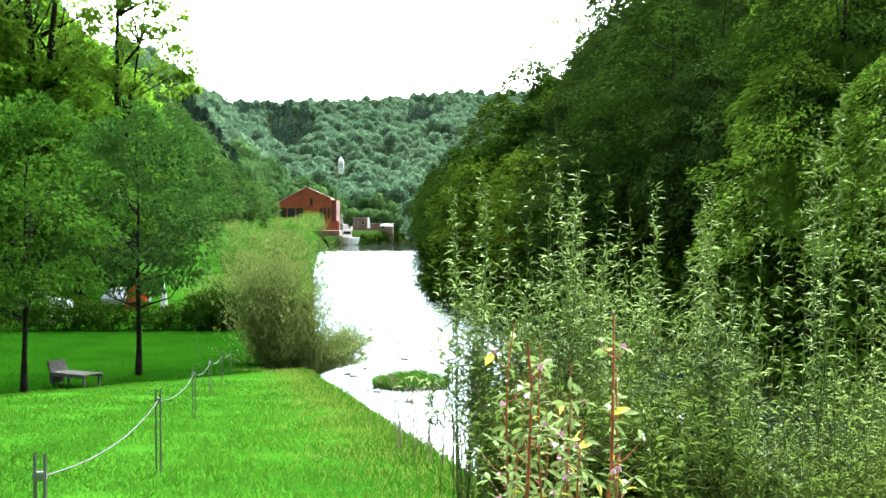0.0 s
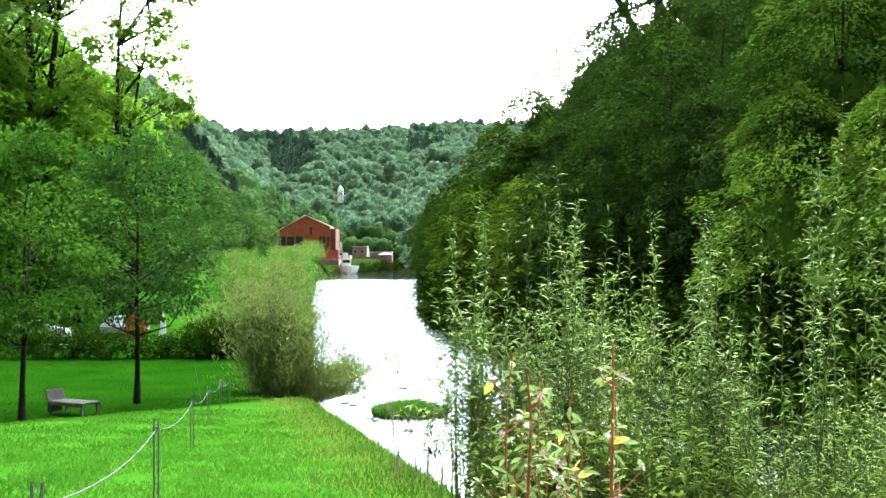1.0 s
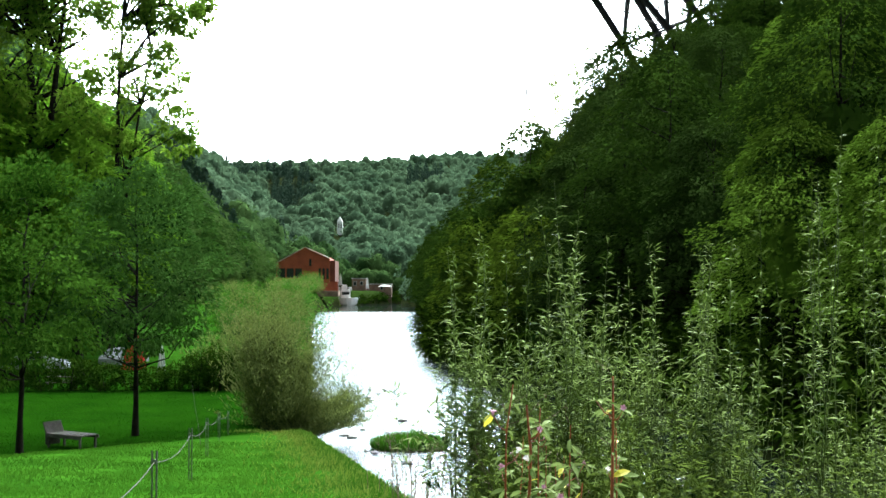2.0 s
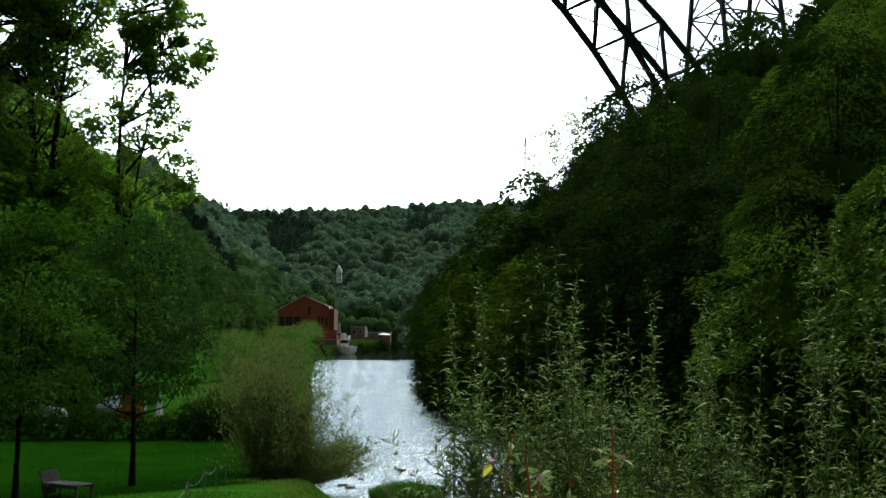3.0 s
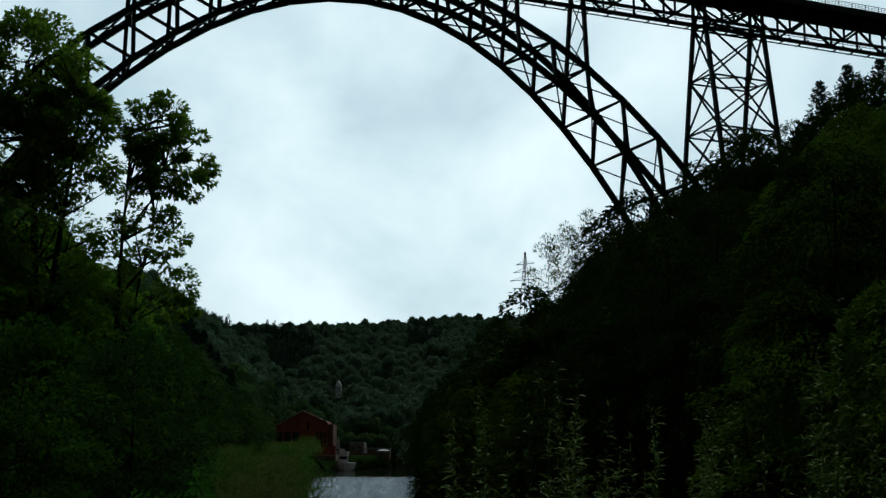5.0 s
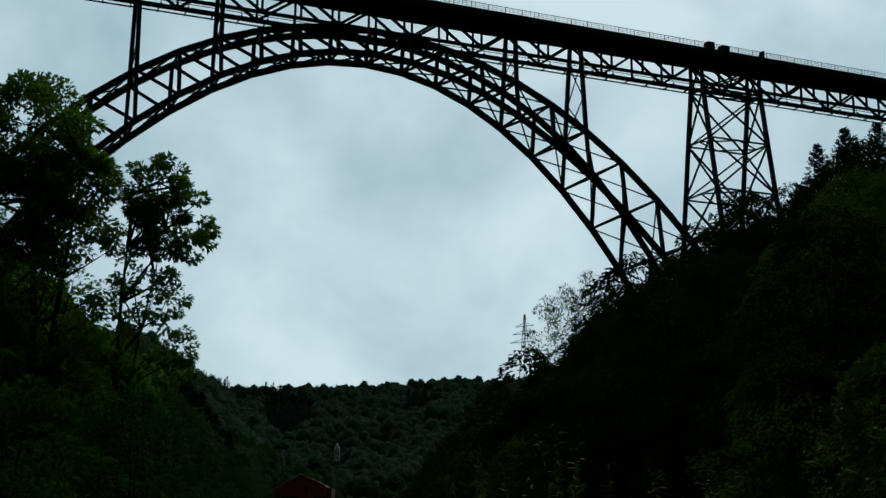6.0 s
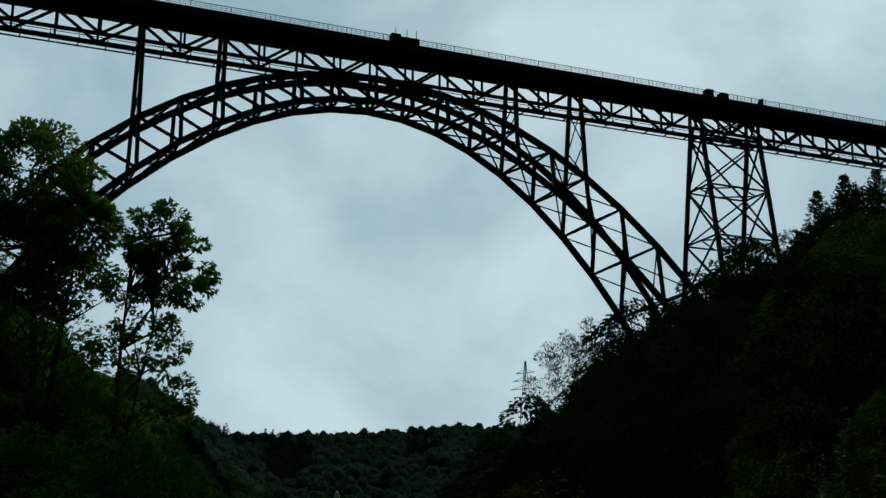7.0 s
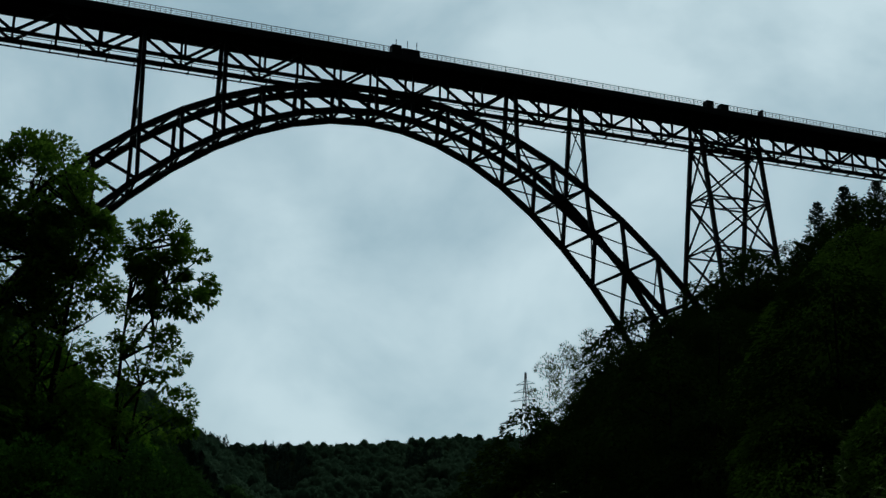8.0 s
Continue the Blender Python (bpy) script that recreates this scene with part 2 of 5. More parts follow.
def water_material():
    m = bpy.data.materials.new("river_water")
    m.use_nodes = True
    n, l = m.node_tree.nodes, m.node_tree.links
    b = n["Principled BSDF"]
    b.inputs["Base Color"].default_value = (0.012, 0.018, 0.014, 1)
    b.inputs["IOR"].default_value, b.inputs["Specular IOR Level"].default_value = 1.333, 0.35
    geo, mp = n.new("ShaderNodeNewGeometry"), n.new("ShaderNodeMapping")
    mp.inputs["Scale"].default_value = (1.1, 2.6, 1.0)
    l.new(geo.outputs["Position"], mp.inputs["Vector"])
    wave, chop, where = n.new("ShaderNodeTexNoise"), n.new("ShaderNodeTexNoise"), n.new("ShaderNodeTexNoise")
    for t, s in ((wave, 0.9), (chop, 4.0), (where, 0.06)):
        t.inputs["Scale"].default_value, t.inputs["Detail"].default_value = s, 4
        l.new((geo if t is where else mp).outputs["Position" if t is where else "Vector"], t.inputs["Vector"])
    mul, add = n.new("ShaderNodeMath"), n.new("ShaderNodeMath")
    mul.operation, add.operation = "MULTIPLY", "MULTIPLY_ADD"
    l.new(chop.outputs["Fac"], mul.inputs[0])
    l.new(where.outputs["Fac"], mul.inputs[1])
    l.new(mul.outputs[0], add.inputs[0])
    add.inputs[1].default_value = 0.8
    l.new(wave.outputs["Fac"], add.inputs[2])
    bp = n.new("ShaderNodeBump")
    bp.inputs["Distance"].default_value = 0.3
    calm = n.new("ShaderNodeAttribute")
    calm.attribute_name = "calm"
    for socket, open_water, sheltered in ((bp.inputs["Strength"], 0.6, 0.05), (b.inputs["Roughness"], 0.22, 0.05)):
        level = n.new("ShaderNodeMapRange")
        level.inputs["To Min"].default_value, level.inputs["To Max"].default_value = open_water, sheltered
        l.new(calm.outputs["Fac"], level.inputs["Value"])
        l.new(level.outputs["Result"], socket)
    ripple, mix = n.new("ShaderNodeBsdfGlossy"), n.new("ShaderNodeMixShader")
    ripple.inputs["Color"].default_value, ripple.inputs["Roughness"].default_value = (0.270, 0.300, 0.320, 1), 0.12
    l.new(bp.outputs["Normal"], ripple.inputs["Normal"])
    l.new(calm.outputs["Fac"], mix.inputs["Fac"])
    l.new(ripple.outputs["BSDF"], mix.inputs[1])
    l.new(b.outputs["BSDF"], mix.inputs[2])
    l.new(mix.outputs["Shader"], n["Material Output"].inputs["Surface"])
    l.new(add.outputs[0], bp.inputs["Height"])
    l.new(bp.outputs["Normal"], b.inputs["Normal"])
    return m


M["ground"], M["water"] = ground_material(), water_material()

# ---------------------------------------------------------------- building helpers


def mesh(name, verts, faces, mat, smooth=False):
    """A mesh from arrays of corners and of faces with equally many corners."""
    verts, faces = np.asarray(verts, float), np.asarray(faces, int)
    me = bpy.data.meshes.new(name)
    k = faces.shape[1]
    me.vertices.add(len(verts))
    me.vertices.foreach_set("co", verts.ravel())
    me.loops.add(faces.size)
    me.loops.foreach_set("vertex_index", faces.ravel())
    me.polygons.add(len(faces))
    me.polygons.foreach_set("loop_start", np.arange(len(faces)) * k)
    me.polygons.foreach_set("use_smooth", np.full(len(faces), smooth))
    me.update(calc_edges=True)
    me.validate()
    me.materials.append(mat)
    return me


def put(name, me, parent=None, label="", m=None):
    ob = new(name, me)
    if parent is not None:
        ob.parent = parent
    if m is not None:
        ob.matrix_basis = m
    if label:
        tagged(ob, label)
    return ob


def thing(name, m, label, category, group="", kind=""):
    ob = new(name)
    ob.empty_display_size = 0.2
    ob.matrix_basis = m
    return tagged(ob, label, category, group, kind)


BOXV = np.array([(x, y, z) for x in (-0.5, 0.5) for y in (-0.5, 0.5) for z in (-0.5, 0.5)])
BOXF = np.array([(0, 1, 3, 2), (4, 6, 7, 5), (0, 4, 5, 1), (2, 3, 7, 6), (0, 2, 6, 4), (1, 5, 7, 3)])


def join(pieces):
    """Arrays of several pieces (all quads) as one."""
    vs, fs, n = [], [], 0
    for v, f in pieces:
        vs.append(v)
        fs.append(f + n)
        n += len(v)
    return np.concatenate(vs), np.concatenate(fs)


def box(x0, x1, y0, y1, z0, z1):
    c, s = np.array([(x0 + x1) / 2, (y0 + y1) / 2, (z0 + z1) / 2]), np.array([x1 - x0, y1 - y0, z1 - z0])
    return BOXV * s + c, BOXF


def bevel_box(name, x0, x1, y0, y1, z0, z1, mat, r=0.02, seg=2):
    bm = bmesh.new()
    bmesh.ops.create_cube(bm, size=1.0)
    for v in bm.verts:
        v.co = ((x0 + x1) / 2 + v.co.x * (x1 - x0), (y0 + y1) / 2 + v.co.y * (y1 - y0), (z0 + z1) / 2 + v.co.z * (z1 - z0))
    bmesh.ops.bevel(bm, geom=bm.edges[:], offset=r, segments=seg, affect="EDGES")
    me = bpy.data.meshes.new(name)
    bm.to_mesh(me)
    bm.free()
    me.materials.append(mat)
    return me


def tube(path, radii, sides=6):
    """A tapered tube along a path."""
    path = np.asarray(path, float)
    n = len(path)
    radii = np.broadcast_to(radii, n)
    d = np.gradient(path, axis=0)
    d /= np.linalg.norm(d, axis=1)[:, None] + 1e-9
    ref = np.where(np.abs(d[:, 2:3]) < 0.9, np.array([[0, 0, 1.0]]), np.array([[1.0, 0, 0]]))
    a = np.cross(d, ref)
    a /= np.linalg.norm(a, axis=1)[:, None] + 1e-9
    b = np.cross(d, a)
    ang = np.arange(sides) * 2 * math.pi / sides
    v = path[:, None, :] + radii[:, None, None] * (np.cos(ang)[None, :, None] * a[:, None, :] + np.sin(ang)[None, :, None] * b[:, None, :])
    i, j = np.meshgrid(np.arange(n - 1), np.arange(sides), indexing="ij")
    k = (j + 1) % sides
    f = np.stack([i * sides + j, i * sides + k, (i + 1) * sides + k, (i + 1) * sides + j], -1).reshape(-1, 4)
    return v.reshape(-1, 3), f


def beam(p, q, w, h, flange=0.12):
    """An H-shaped steel member from p to q, w wide and h deep."""
    p, q = np.asarray(p, float), np.asarray(q, float)
    d = (q - p) / np.linalg.norm(q - p)
    side = np.cross(d, (0, 0, 1.0)) if abs(d[2]) < 0.98 else np.array([0, 1.0, 0])
    side /= np.linalg.norm(side)
    up = np.cross(side, d)
    t, e = w * 0.22, h * flange + 0.02
    prof = [(-w / 2, -h / 2), (w / 2, -h / 2), (w / 2, -h / 2 + e), (t, -h / 2 + e), (t, h / 2 - e), (w / 2, h / 2 - e), (w / 2, h / 2), (-w / 2, h / 2), (-w / 2, h / 2 - e), (-t, h / 2 - e), (-t, -h / 2 + e), (-w / 2, -h / 2 + e)]
    ring = np.array([side * a + up * b for a, b in prof])
    v = np.concatenate([ring + p, ring + q])
    f = [(i, (i + 1) % 12, 12 + (i + 1) % 12, 12 + i) for i in range(12)]
    f += [(0, 11, 2, 1), (3, 10, 9, 4), (5, 8, 7, 6), (13, 14, 23, 12), (16, 21, 22, 15), (18, 19, 20, 17)]
    return v, np.array(f)


def unit(v):
    return v / (np.linalg.norm(v, axis=-1, keepdims=True) + 1e-9)


def leaves(points, along, normal, length, width, fold=0.25, droop=0.0):
    """Leaf blades: two bent quads each, from stalk to tip."""
    n = len(points)
    along, normal = unit(along), unit(normal)
    side = unit(np.cross(along, normal))
    normal = np.cross(side, along)
    L, W = np.broadcast_to(length, n)[:, None], np.broadcast_to(width, n)[:, None]
    tip = points + along * L
    tip[:, 2] -= droop * L[:, 0]
    mid = points + along * L * 0.45
    a = mid + side * W / 2 + normal * W * fold
    b = mid - side * W / 2 + normal * W * fold
    v = np.stack([points, a, tip, b], 1).reshape(-1, 3)
    f = np.arange(n * 4).reshape(n, 4)
    return v, f


def rnd(rng, n):
    return unit(rng.normal(size=(n, 3)))


# ---------------------------------------------------------------- the lie of the land
WATER = -5.85


def ease(a, b, t):
    t = np.clip((t - a) / (b - a), 0, 1)
    return t * t * (3 - 2 * t)


def bank_edge(y):
    return np.where(y < 51, 2.15 - 0.156 * y + 0.10 * np.sin(y * 1.1) + 0.07 * np.sin(y * 2.7 + 1), left_water(y) - 3.0)


def left_water(y):
    return np.interp(y, [-60, 0, 12, 25, 34, 51, 63, 80, 127, 209, 298, 388, 402, 416, 430, 470], [12, 10, 8.5, 3, 0.2, -4.6, -7, -8, -13.2, -22.8, -31, -36, -29, -20, -15, -16])


def right_water(y):
    return np.interp(y, [-60, 0, 30, 50, 78, 102, 150, 171, 310, 400, 470], [32, 26, 18, 14, 9, 4, -0.6, 0.2, -4.2, -10, -14])


def rough(x, y):
    return np.sin(x * 0.021 + 1.3) * np.cos(y * 0.017) + 0.5 * np.sin(x * 0.053 - y * 0.041) + 0.3 * np.sin(y * 0.09 + x * 0.07)


def height(x, y):
    x, y = np.asarray(x, float), np.asarray(y, float)
    upper = -0.09 * np.clip(y, -12, 90)
    floor = np.interp(y, [75, 120, 220, 400, 470], [-4.75, -3.9, -0.8, -1.2, -1.2])
    q = (y - 75 - 4.05 * x) / 4.17
    land = upper + (floor - upper) * ease(0, 7, q)
    land = land + 0.75 * np.clip(-50 - x + 4 * np.sin(y * 0.03), 0, 120)
    e, lw, rw = bank_edge(y), left_water(y), right_water(y)
    s = np.clip((x - e) / (lw - e), 0, 1)
    land = land + (WATER - 0.25 - land) * s ** 1.15
    mid = WATER - 0.25 - 1.1 * np.clip(np.minimum(x - lw, rw - x) / 3, 0, 1)
    right = WATER + np.clip((x - rw) * 0.9, 0, 1.6) + 0.82 * np.clip(x - rw - 2, 0, 36) + 0.36 * np.clip(x - rw - 38, 0, 150) + 1.5 * rough(x * 3, y * 3) * ease(0, 20, x - rw)
    z = np.where(x < lw, land, np.where(x < rw, mid, right))
    far = np.interp(y, [430, 445, 480, 600, 800, 1000, 1150, 1500, 4000], [-6.5, -3, 3, 21, 57, 92, 98.5, 78, 40]) + (4 * rough(x, y) + 0.055 * np.clip(x + 120, -100, 300)) * ease(480, 800, y)
    return np.where(y > 430, np.maximum(far, np.where((x > lw) & (x < rw), -20, z)), z)


def ground():
    xs = np.concatenate([np.linspace(-3500, -300, 14), np.arange(-280, -70, 10), np.arange(-70, -14, 2), np.arange(-14, 14, 0.5), np.arange(14, 60, 2), np.arange(60, 300, 10), np.linspace(310, 3500, 14)])
    ys = np.concatenate([np.linspace(-1500, -60, 8), np.arange(-50, 4, 3), np.arange(4, 70, 0.5), np.arange(70, 130, 2), np.arange(130, 480, 6), np.arange(490, 1300, 22), np.linspace(1350, 4500, 16)])
    X, Y = np.meshgrid(xs, ys)
    Z = height(X, Y) + 0.025 * np.sin(X * 2.1 + Y) * np.cos(Y * 1.7 - X * 0.6)
    nx, ny = len(xs), len(ys)
    i, j = np.meshgrid(np.arange(ny - 1), np.arange(nx - 1), indexing="ij")
    a = i * nx + j
    f = np.stack([a, a + 1, a + nx + 1, a + nx], -1).reshape(-1, 4)
    me = mesh("ground", np.stack([X, Y, Z], -1).reshape(-1, 3), f, M["ground"], True)
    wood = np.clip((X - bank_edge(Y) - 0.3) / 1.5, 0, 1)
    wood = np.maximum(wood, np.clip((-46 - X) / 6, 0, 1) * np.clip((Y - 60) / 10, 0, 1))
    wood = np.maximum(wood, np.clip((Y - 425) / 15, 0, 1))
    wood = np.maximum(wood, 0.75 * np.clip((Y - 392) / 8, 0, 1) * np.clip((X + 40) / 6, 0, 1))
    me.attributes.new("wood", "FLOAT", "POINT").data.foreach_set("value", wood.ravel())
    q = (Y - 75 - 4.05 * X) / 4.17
    # mask of the painted shade: past the crest, fading out by y = 100
    lawn_shade = np.clip(q / 1.2, 0, 1) * np.clip((100 - Y) / 25, 0, 1)
    me.attributes.new("lawn_shade", "FLOAT", "POINT").data.foreach_set("value", lawn_shade.ravel())
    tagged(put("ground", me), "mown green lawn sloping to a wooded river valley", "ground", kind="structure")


ground()


def water():
    ys = np.concatenate([np.arange(-60, 130, 2.0), np.arange(130, 480, 8.0)])
    v, calm, nx = [], [], 25
    for y in ys:
        a, b = float(left_water(y)) - 1.5, float(right_water(y)) + 1.5
        for k in range(nx):
            x = a + (b - a) * k / (nx - 1)
            v.append((x, y, WATER))
            # the far reach and the strip under the wooded bank are sheltered
            calm.append(max(float(ease(296, 316, y)), 0.95 * (1 - float(ease(3.0, 9.0, b - x))) if y < 175 else 0.0))
    i, j = np.meshgrid(np.arange(len(ys) - 1), np.arange(nx - 1), indexing="ij")
    a = i * nx + j
    f = np.stack([a, a + 1, a + nx + 1, a + nx], -1).reshape(-1, 4)
    me = mesh("water", v, f, M["water"], True)
    me.attributes.new("calm", "FLOAT", "POINT").data.foreach_set("value", calm)
    tagged(put("water", me), "rippled river reflecting the pale overcast sky", "river", kind="structure")


water()

# ---------------------------------------------------------------- the steel railway bridge
U0, PANEL = -13.15, 7.58
BAY = 2 * PANEL
GIRDERS = (2.28, 6.64)


def bridge():
    b = thing("railway_bridge", pose(0, 226.7, 1.65, 0, 0, 22.3), "tall dark steel lattice arch railway bridge spanning the valley", "bridge")

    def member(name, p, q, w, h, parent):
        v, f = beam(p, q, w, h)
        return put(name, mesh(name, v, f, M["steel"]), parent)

    def node(name):
        e = new(name)
        e.empty_display_size = 1
        e.parent = b
        return e

    def top(d):
        return 92.1 - 0.0070 * d * d - 2.42e-7 * d ** 4

    def low(d):
        return 87.0 - 0.00985 * d * d

    def near(z):
        return 2.22 - 0.152 * (88 - z)

    def far(z):
        return 7.9 + 0.158 * (88 - z)

    # the two leaning ribs of the arch
    steps = [k * PANEL for k in range(-11, 12)]
    for lay in (near, far):
        rib = node("arch_rib")
        T = [(U0 + d, float(lay(top(d))), top(d)) for d in steps]
        L = [(U0 + d, float(lay(low(d))), low(d)) for d in steps]
        for i, d in enumerate(steps):
            member("post", T[i], L[i], 0.7, 0.7, rib)
            if i + 1 < len(steps):
                member("upper_chord", T[i], T[i + 1], 0.9, 1.15, rib)
                member("lower_chord", L[i], L[i + 1], 0.9, 1.15, rib)
                if d >= 0:
                    member("diagonal", L[i], T[i + 1], 0.45, 0.55, rib)
                else:
                    member("diagonal", T[i], L[i + 1], 0.45, 0.55, rib)
    # wind bracing between the ribs
    wind = node("wind_bracing")
    for i, d in enumerate(steps):
        for fn, size in ((low, 0.4), (top, 0.35)):
            z = fn(d)
            member("strut", (U0 + d, near(z), z), (U0 + d, far(z), z), size, size, wind)
            if i + 1 < len(steps):
                z2 = fn(steps[i + 1])
                p, q = (U0 + d, near(z), z), (U0 + steps[i + 1], far(z2), z2)
                r, s = (U0 + d, far(z), z), (U0 + steps[i + 1], near(z2), z2)
                member("wind_brace", p, q, 0.28, 0.28, wind)
                member("wind_brace", r, s, 0.28, 0.28, wind)
    # girder under the rails
    u_first, u_last = U0 - BAY * 10, U0 + BAY * 17
    for v in GIRDERS:
        g = node("girder")
        member("top_chord", (u_first, v, 97.6), (u_last, v, 97.6), 0.7, 0.8, g)
        member("bottom_chord", (u_first, v, 92.1), (u_last, v, 92.1), 0.6, 0.6, g)
        for k in range(27):
            u = u_first + BAY * k
            member("diagonal", (u, v, 97.5), (u + PANEL, v, 92.1), 0.45, 0.5, g)
            member("diagonal", (u + BAY, v, 97.5), (u + PANEL, v, 92.1), 0.45, 0.5, g)
            member("post", (u + PANEL, v, 92.0), (u + PANEL, v, 97.5), 0.4, 0.4, g)
            member("gusset", (u + PANEL - 0.9, v, 92.35), (u + PANEL + 0.9, v, 92.35), 0.3, 0.9, g)
            if 0 < k:
                member("post", (u, v, 92.0), (u, v, 97.5), 0.4, 0.4, g)
    walkway = node("inspection_walkway")
    for v in (2.6, 4.3, 6.0):
        member("walkway_beam", (u_first, v, 90.7), (u_last, v, 90.7), 0.2, 0.25, walkway)
        member("handrail", (u_first, v, 91.5), (u_last, v, 91.5), 0.1, 0.12, walkway)
    for k in range(82):
        u = u_first + 5 * k
        member("cross_beam", (u, 2.0, 90.8), (u, 6.7, 90.8), 0.2, 0.25, walkway)
        member("hanger", (u, 2.6, 90.8), (u, 2.6, 92.0), 0.1, 0.1, walkway)
    # deck with its edge girders and cross beams
    put("deck", mesh("deck", *box(u_first, u_last, -0.26, 9.2, 98.3, 99.34), M["steel"]), b)
    for v in (-0.1, 9.04):
        put("edge_girder", mesh("edge_girder", *box(u_first, u_last, v - 0.10, v + 0.10, 97.9, 98.296), M["steel"]), b)
    beams = mesh("cross_girder", *box(-0.25, 0.25, 0.3, 8.4, 97.75, 98.296), M["steel"])
    for k in range(163):
        put("cross_girder", beams, b, m=pose(u_first + 2.5 * k, 0, 0))
    for v in GIRDERS:
        put("stringer", mesh("stringer", *box(u_first, u_last, v - 0.45, v + 0.45, 98.0, 98.297), M["steel"]), b)
    # railings
    post = mesh("railing_post", *box(-0.06, 0.06, -0.06, 0.06, 99.3, 100.55), M["steel"])
    for v in (-0.1, 9.04):
        r = node("railing")
        for z, t in ((100.55, 0.11), (100.13, 0.06), (99.72, 0.06)):
            member("rail", (u_first, v, z), (u_last, v, z), t, t, r)
        for k in range(108):
            put("railing_post", post, r, m=pose(u_first + 3.8 * k, v, 0))
        bars = join([box(u - 0.03, u + 0.03, v - 0.02, v + 0.02, 99.3, 100.5) for u in np.arange(u_first + 0.95, u_last, 0.95)])
        tagged(put("balusters", mesh("balusters", *bars, M["steel"]), r), kind="stuff")
    # small cabins and masts on the deck
    for u0, u1, z1, posts in ((-11.0, -9.0, 101.2, (-10.0, -7.6, -5.6)), (-8.8, -5.2, 100.75, ()), (62.9, 64.7, 101.0, ()), (66.6, 68.6, 100.7, ()), (77.6, 77.9, 101.0, ())):
        put("cabin", bevel_box("cabin", u0, u1, -0.15, 1.6, 99.33, z1, M["steel"], 0.05), b)
        for u in posts:
            member("mast", (u, 0.4, 99.3), (u, 0.4, 102.6), 0.12, 0.12, b)
    # slender columns on the arch, wider at their feet
    for k in (-3, -2, 2, 3):
        u, d = U0 + BAY * k, BAY * k
        z = top(d)
        col = node("arch_column")
        for v, lay in zip(GIRDERS, (near, far)):
            member("column_leg", (u, v, 97.5), (u, float(lay(z)), z), 0.8, 0.75, col)
        for i in range(2):
            a, c = i / 2, (i + 1) / 2
            za, zc = 92 + (z - 92) * a, 92 + (z - 92) * c
            pa = [GIRDERS[0] + (near(z) - GIRDERS[0]) * a, GIRDERS[1] + (far(z) - GIRDERS[1]) * a]
            pc = [GIRDERS[0] + (near(z) - GIRDERS[0]) * c, GIRDERS[1] + (far(z) - GIRDERS[1]) * c]
            member("brace", (u, pa[0], za), (u, pc[1], zc), 0.2, 0.2, col)
            member("brace", (u, pa[1], za), (u, pc[0], zc), 0.2, 0.2, col)
    # trestle towers
    for ua, base in ((U0 + BAY * 5, 34.0), (U0 + BAY * 9, 60.0), (U0 - BAY * 6, 20.0)):
        t = node("trestle_tower")
        ub = ua + BAY

        def leg(z, right, back):
            s = max(0.0, 92.0 - z)
            return (ub if right else ua, (GIRDERS[1] + 0.152 * s) if back else (GIRDERS[0] - 0.152 * s), z)

        levels = [97.4, 91.0] + [91.0 - 11.8 * k for k in range(1, 6) if 91.0 - 11.8 * k > base + 4] + [base]
        for r in (0, 1):
            for k in (0, 1):
                member("leg", leg(92.0, r, k), leg(base, r, k), 0.8, 0.8, t)
                member("leg_head", leg(97.4, r, k), leg(92.0, r, k), 0.6, 0.6, t)
        faces = [((0, 0), (1, 0)), ((0, 1), (1, 1)), ((0, 0), (0, 1)), ((1, 0), (1, 1))]
        for z0, z1 in zip(levels, levels[1:]):
            for p, q in faces:
                member("strut", leg(z1, *p), leg(z1, *q), 0.35, 0.35, t)
                member("brace", leg(z0, *p), leg(z1, *q), 0.34, 0.38, t)
                member("brace", leg(z0, *q), leg(z1, *p), 0.34, 0.38, t)
            ring = [tuple((np.array(leg(z1, *p)) + np.array(leg(z1, *q))) / 2) for p, q in faces]
            for i, k in ((0, 2), (2, 1), (1, 3), (3, 0)):
                member("inner_tie", ring[i], ring[k], 0.25, 0.28, t)
        zf = base + 0.3
        for r in (0, 1):
            for k in (0, 1):
                x, y, z = leg(zf, r, k)
                put("stone_footing", bevel_box("stone_footing", x - 1.6, x + 1.6, y - 1.6, y + 1.6, zf - 12, zf, M["concrete"], 0.1), t)


bridge()

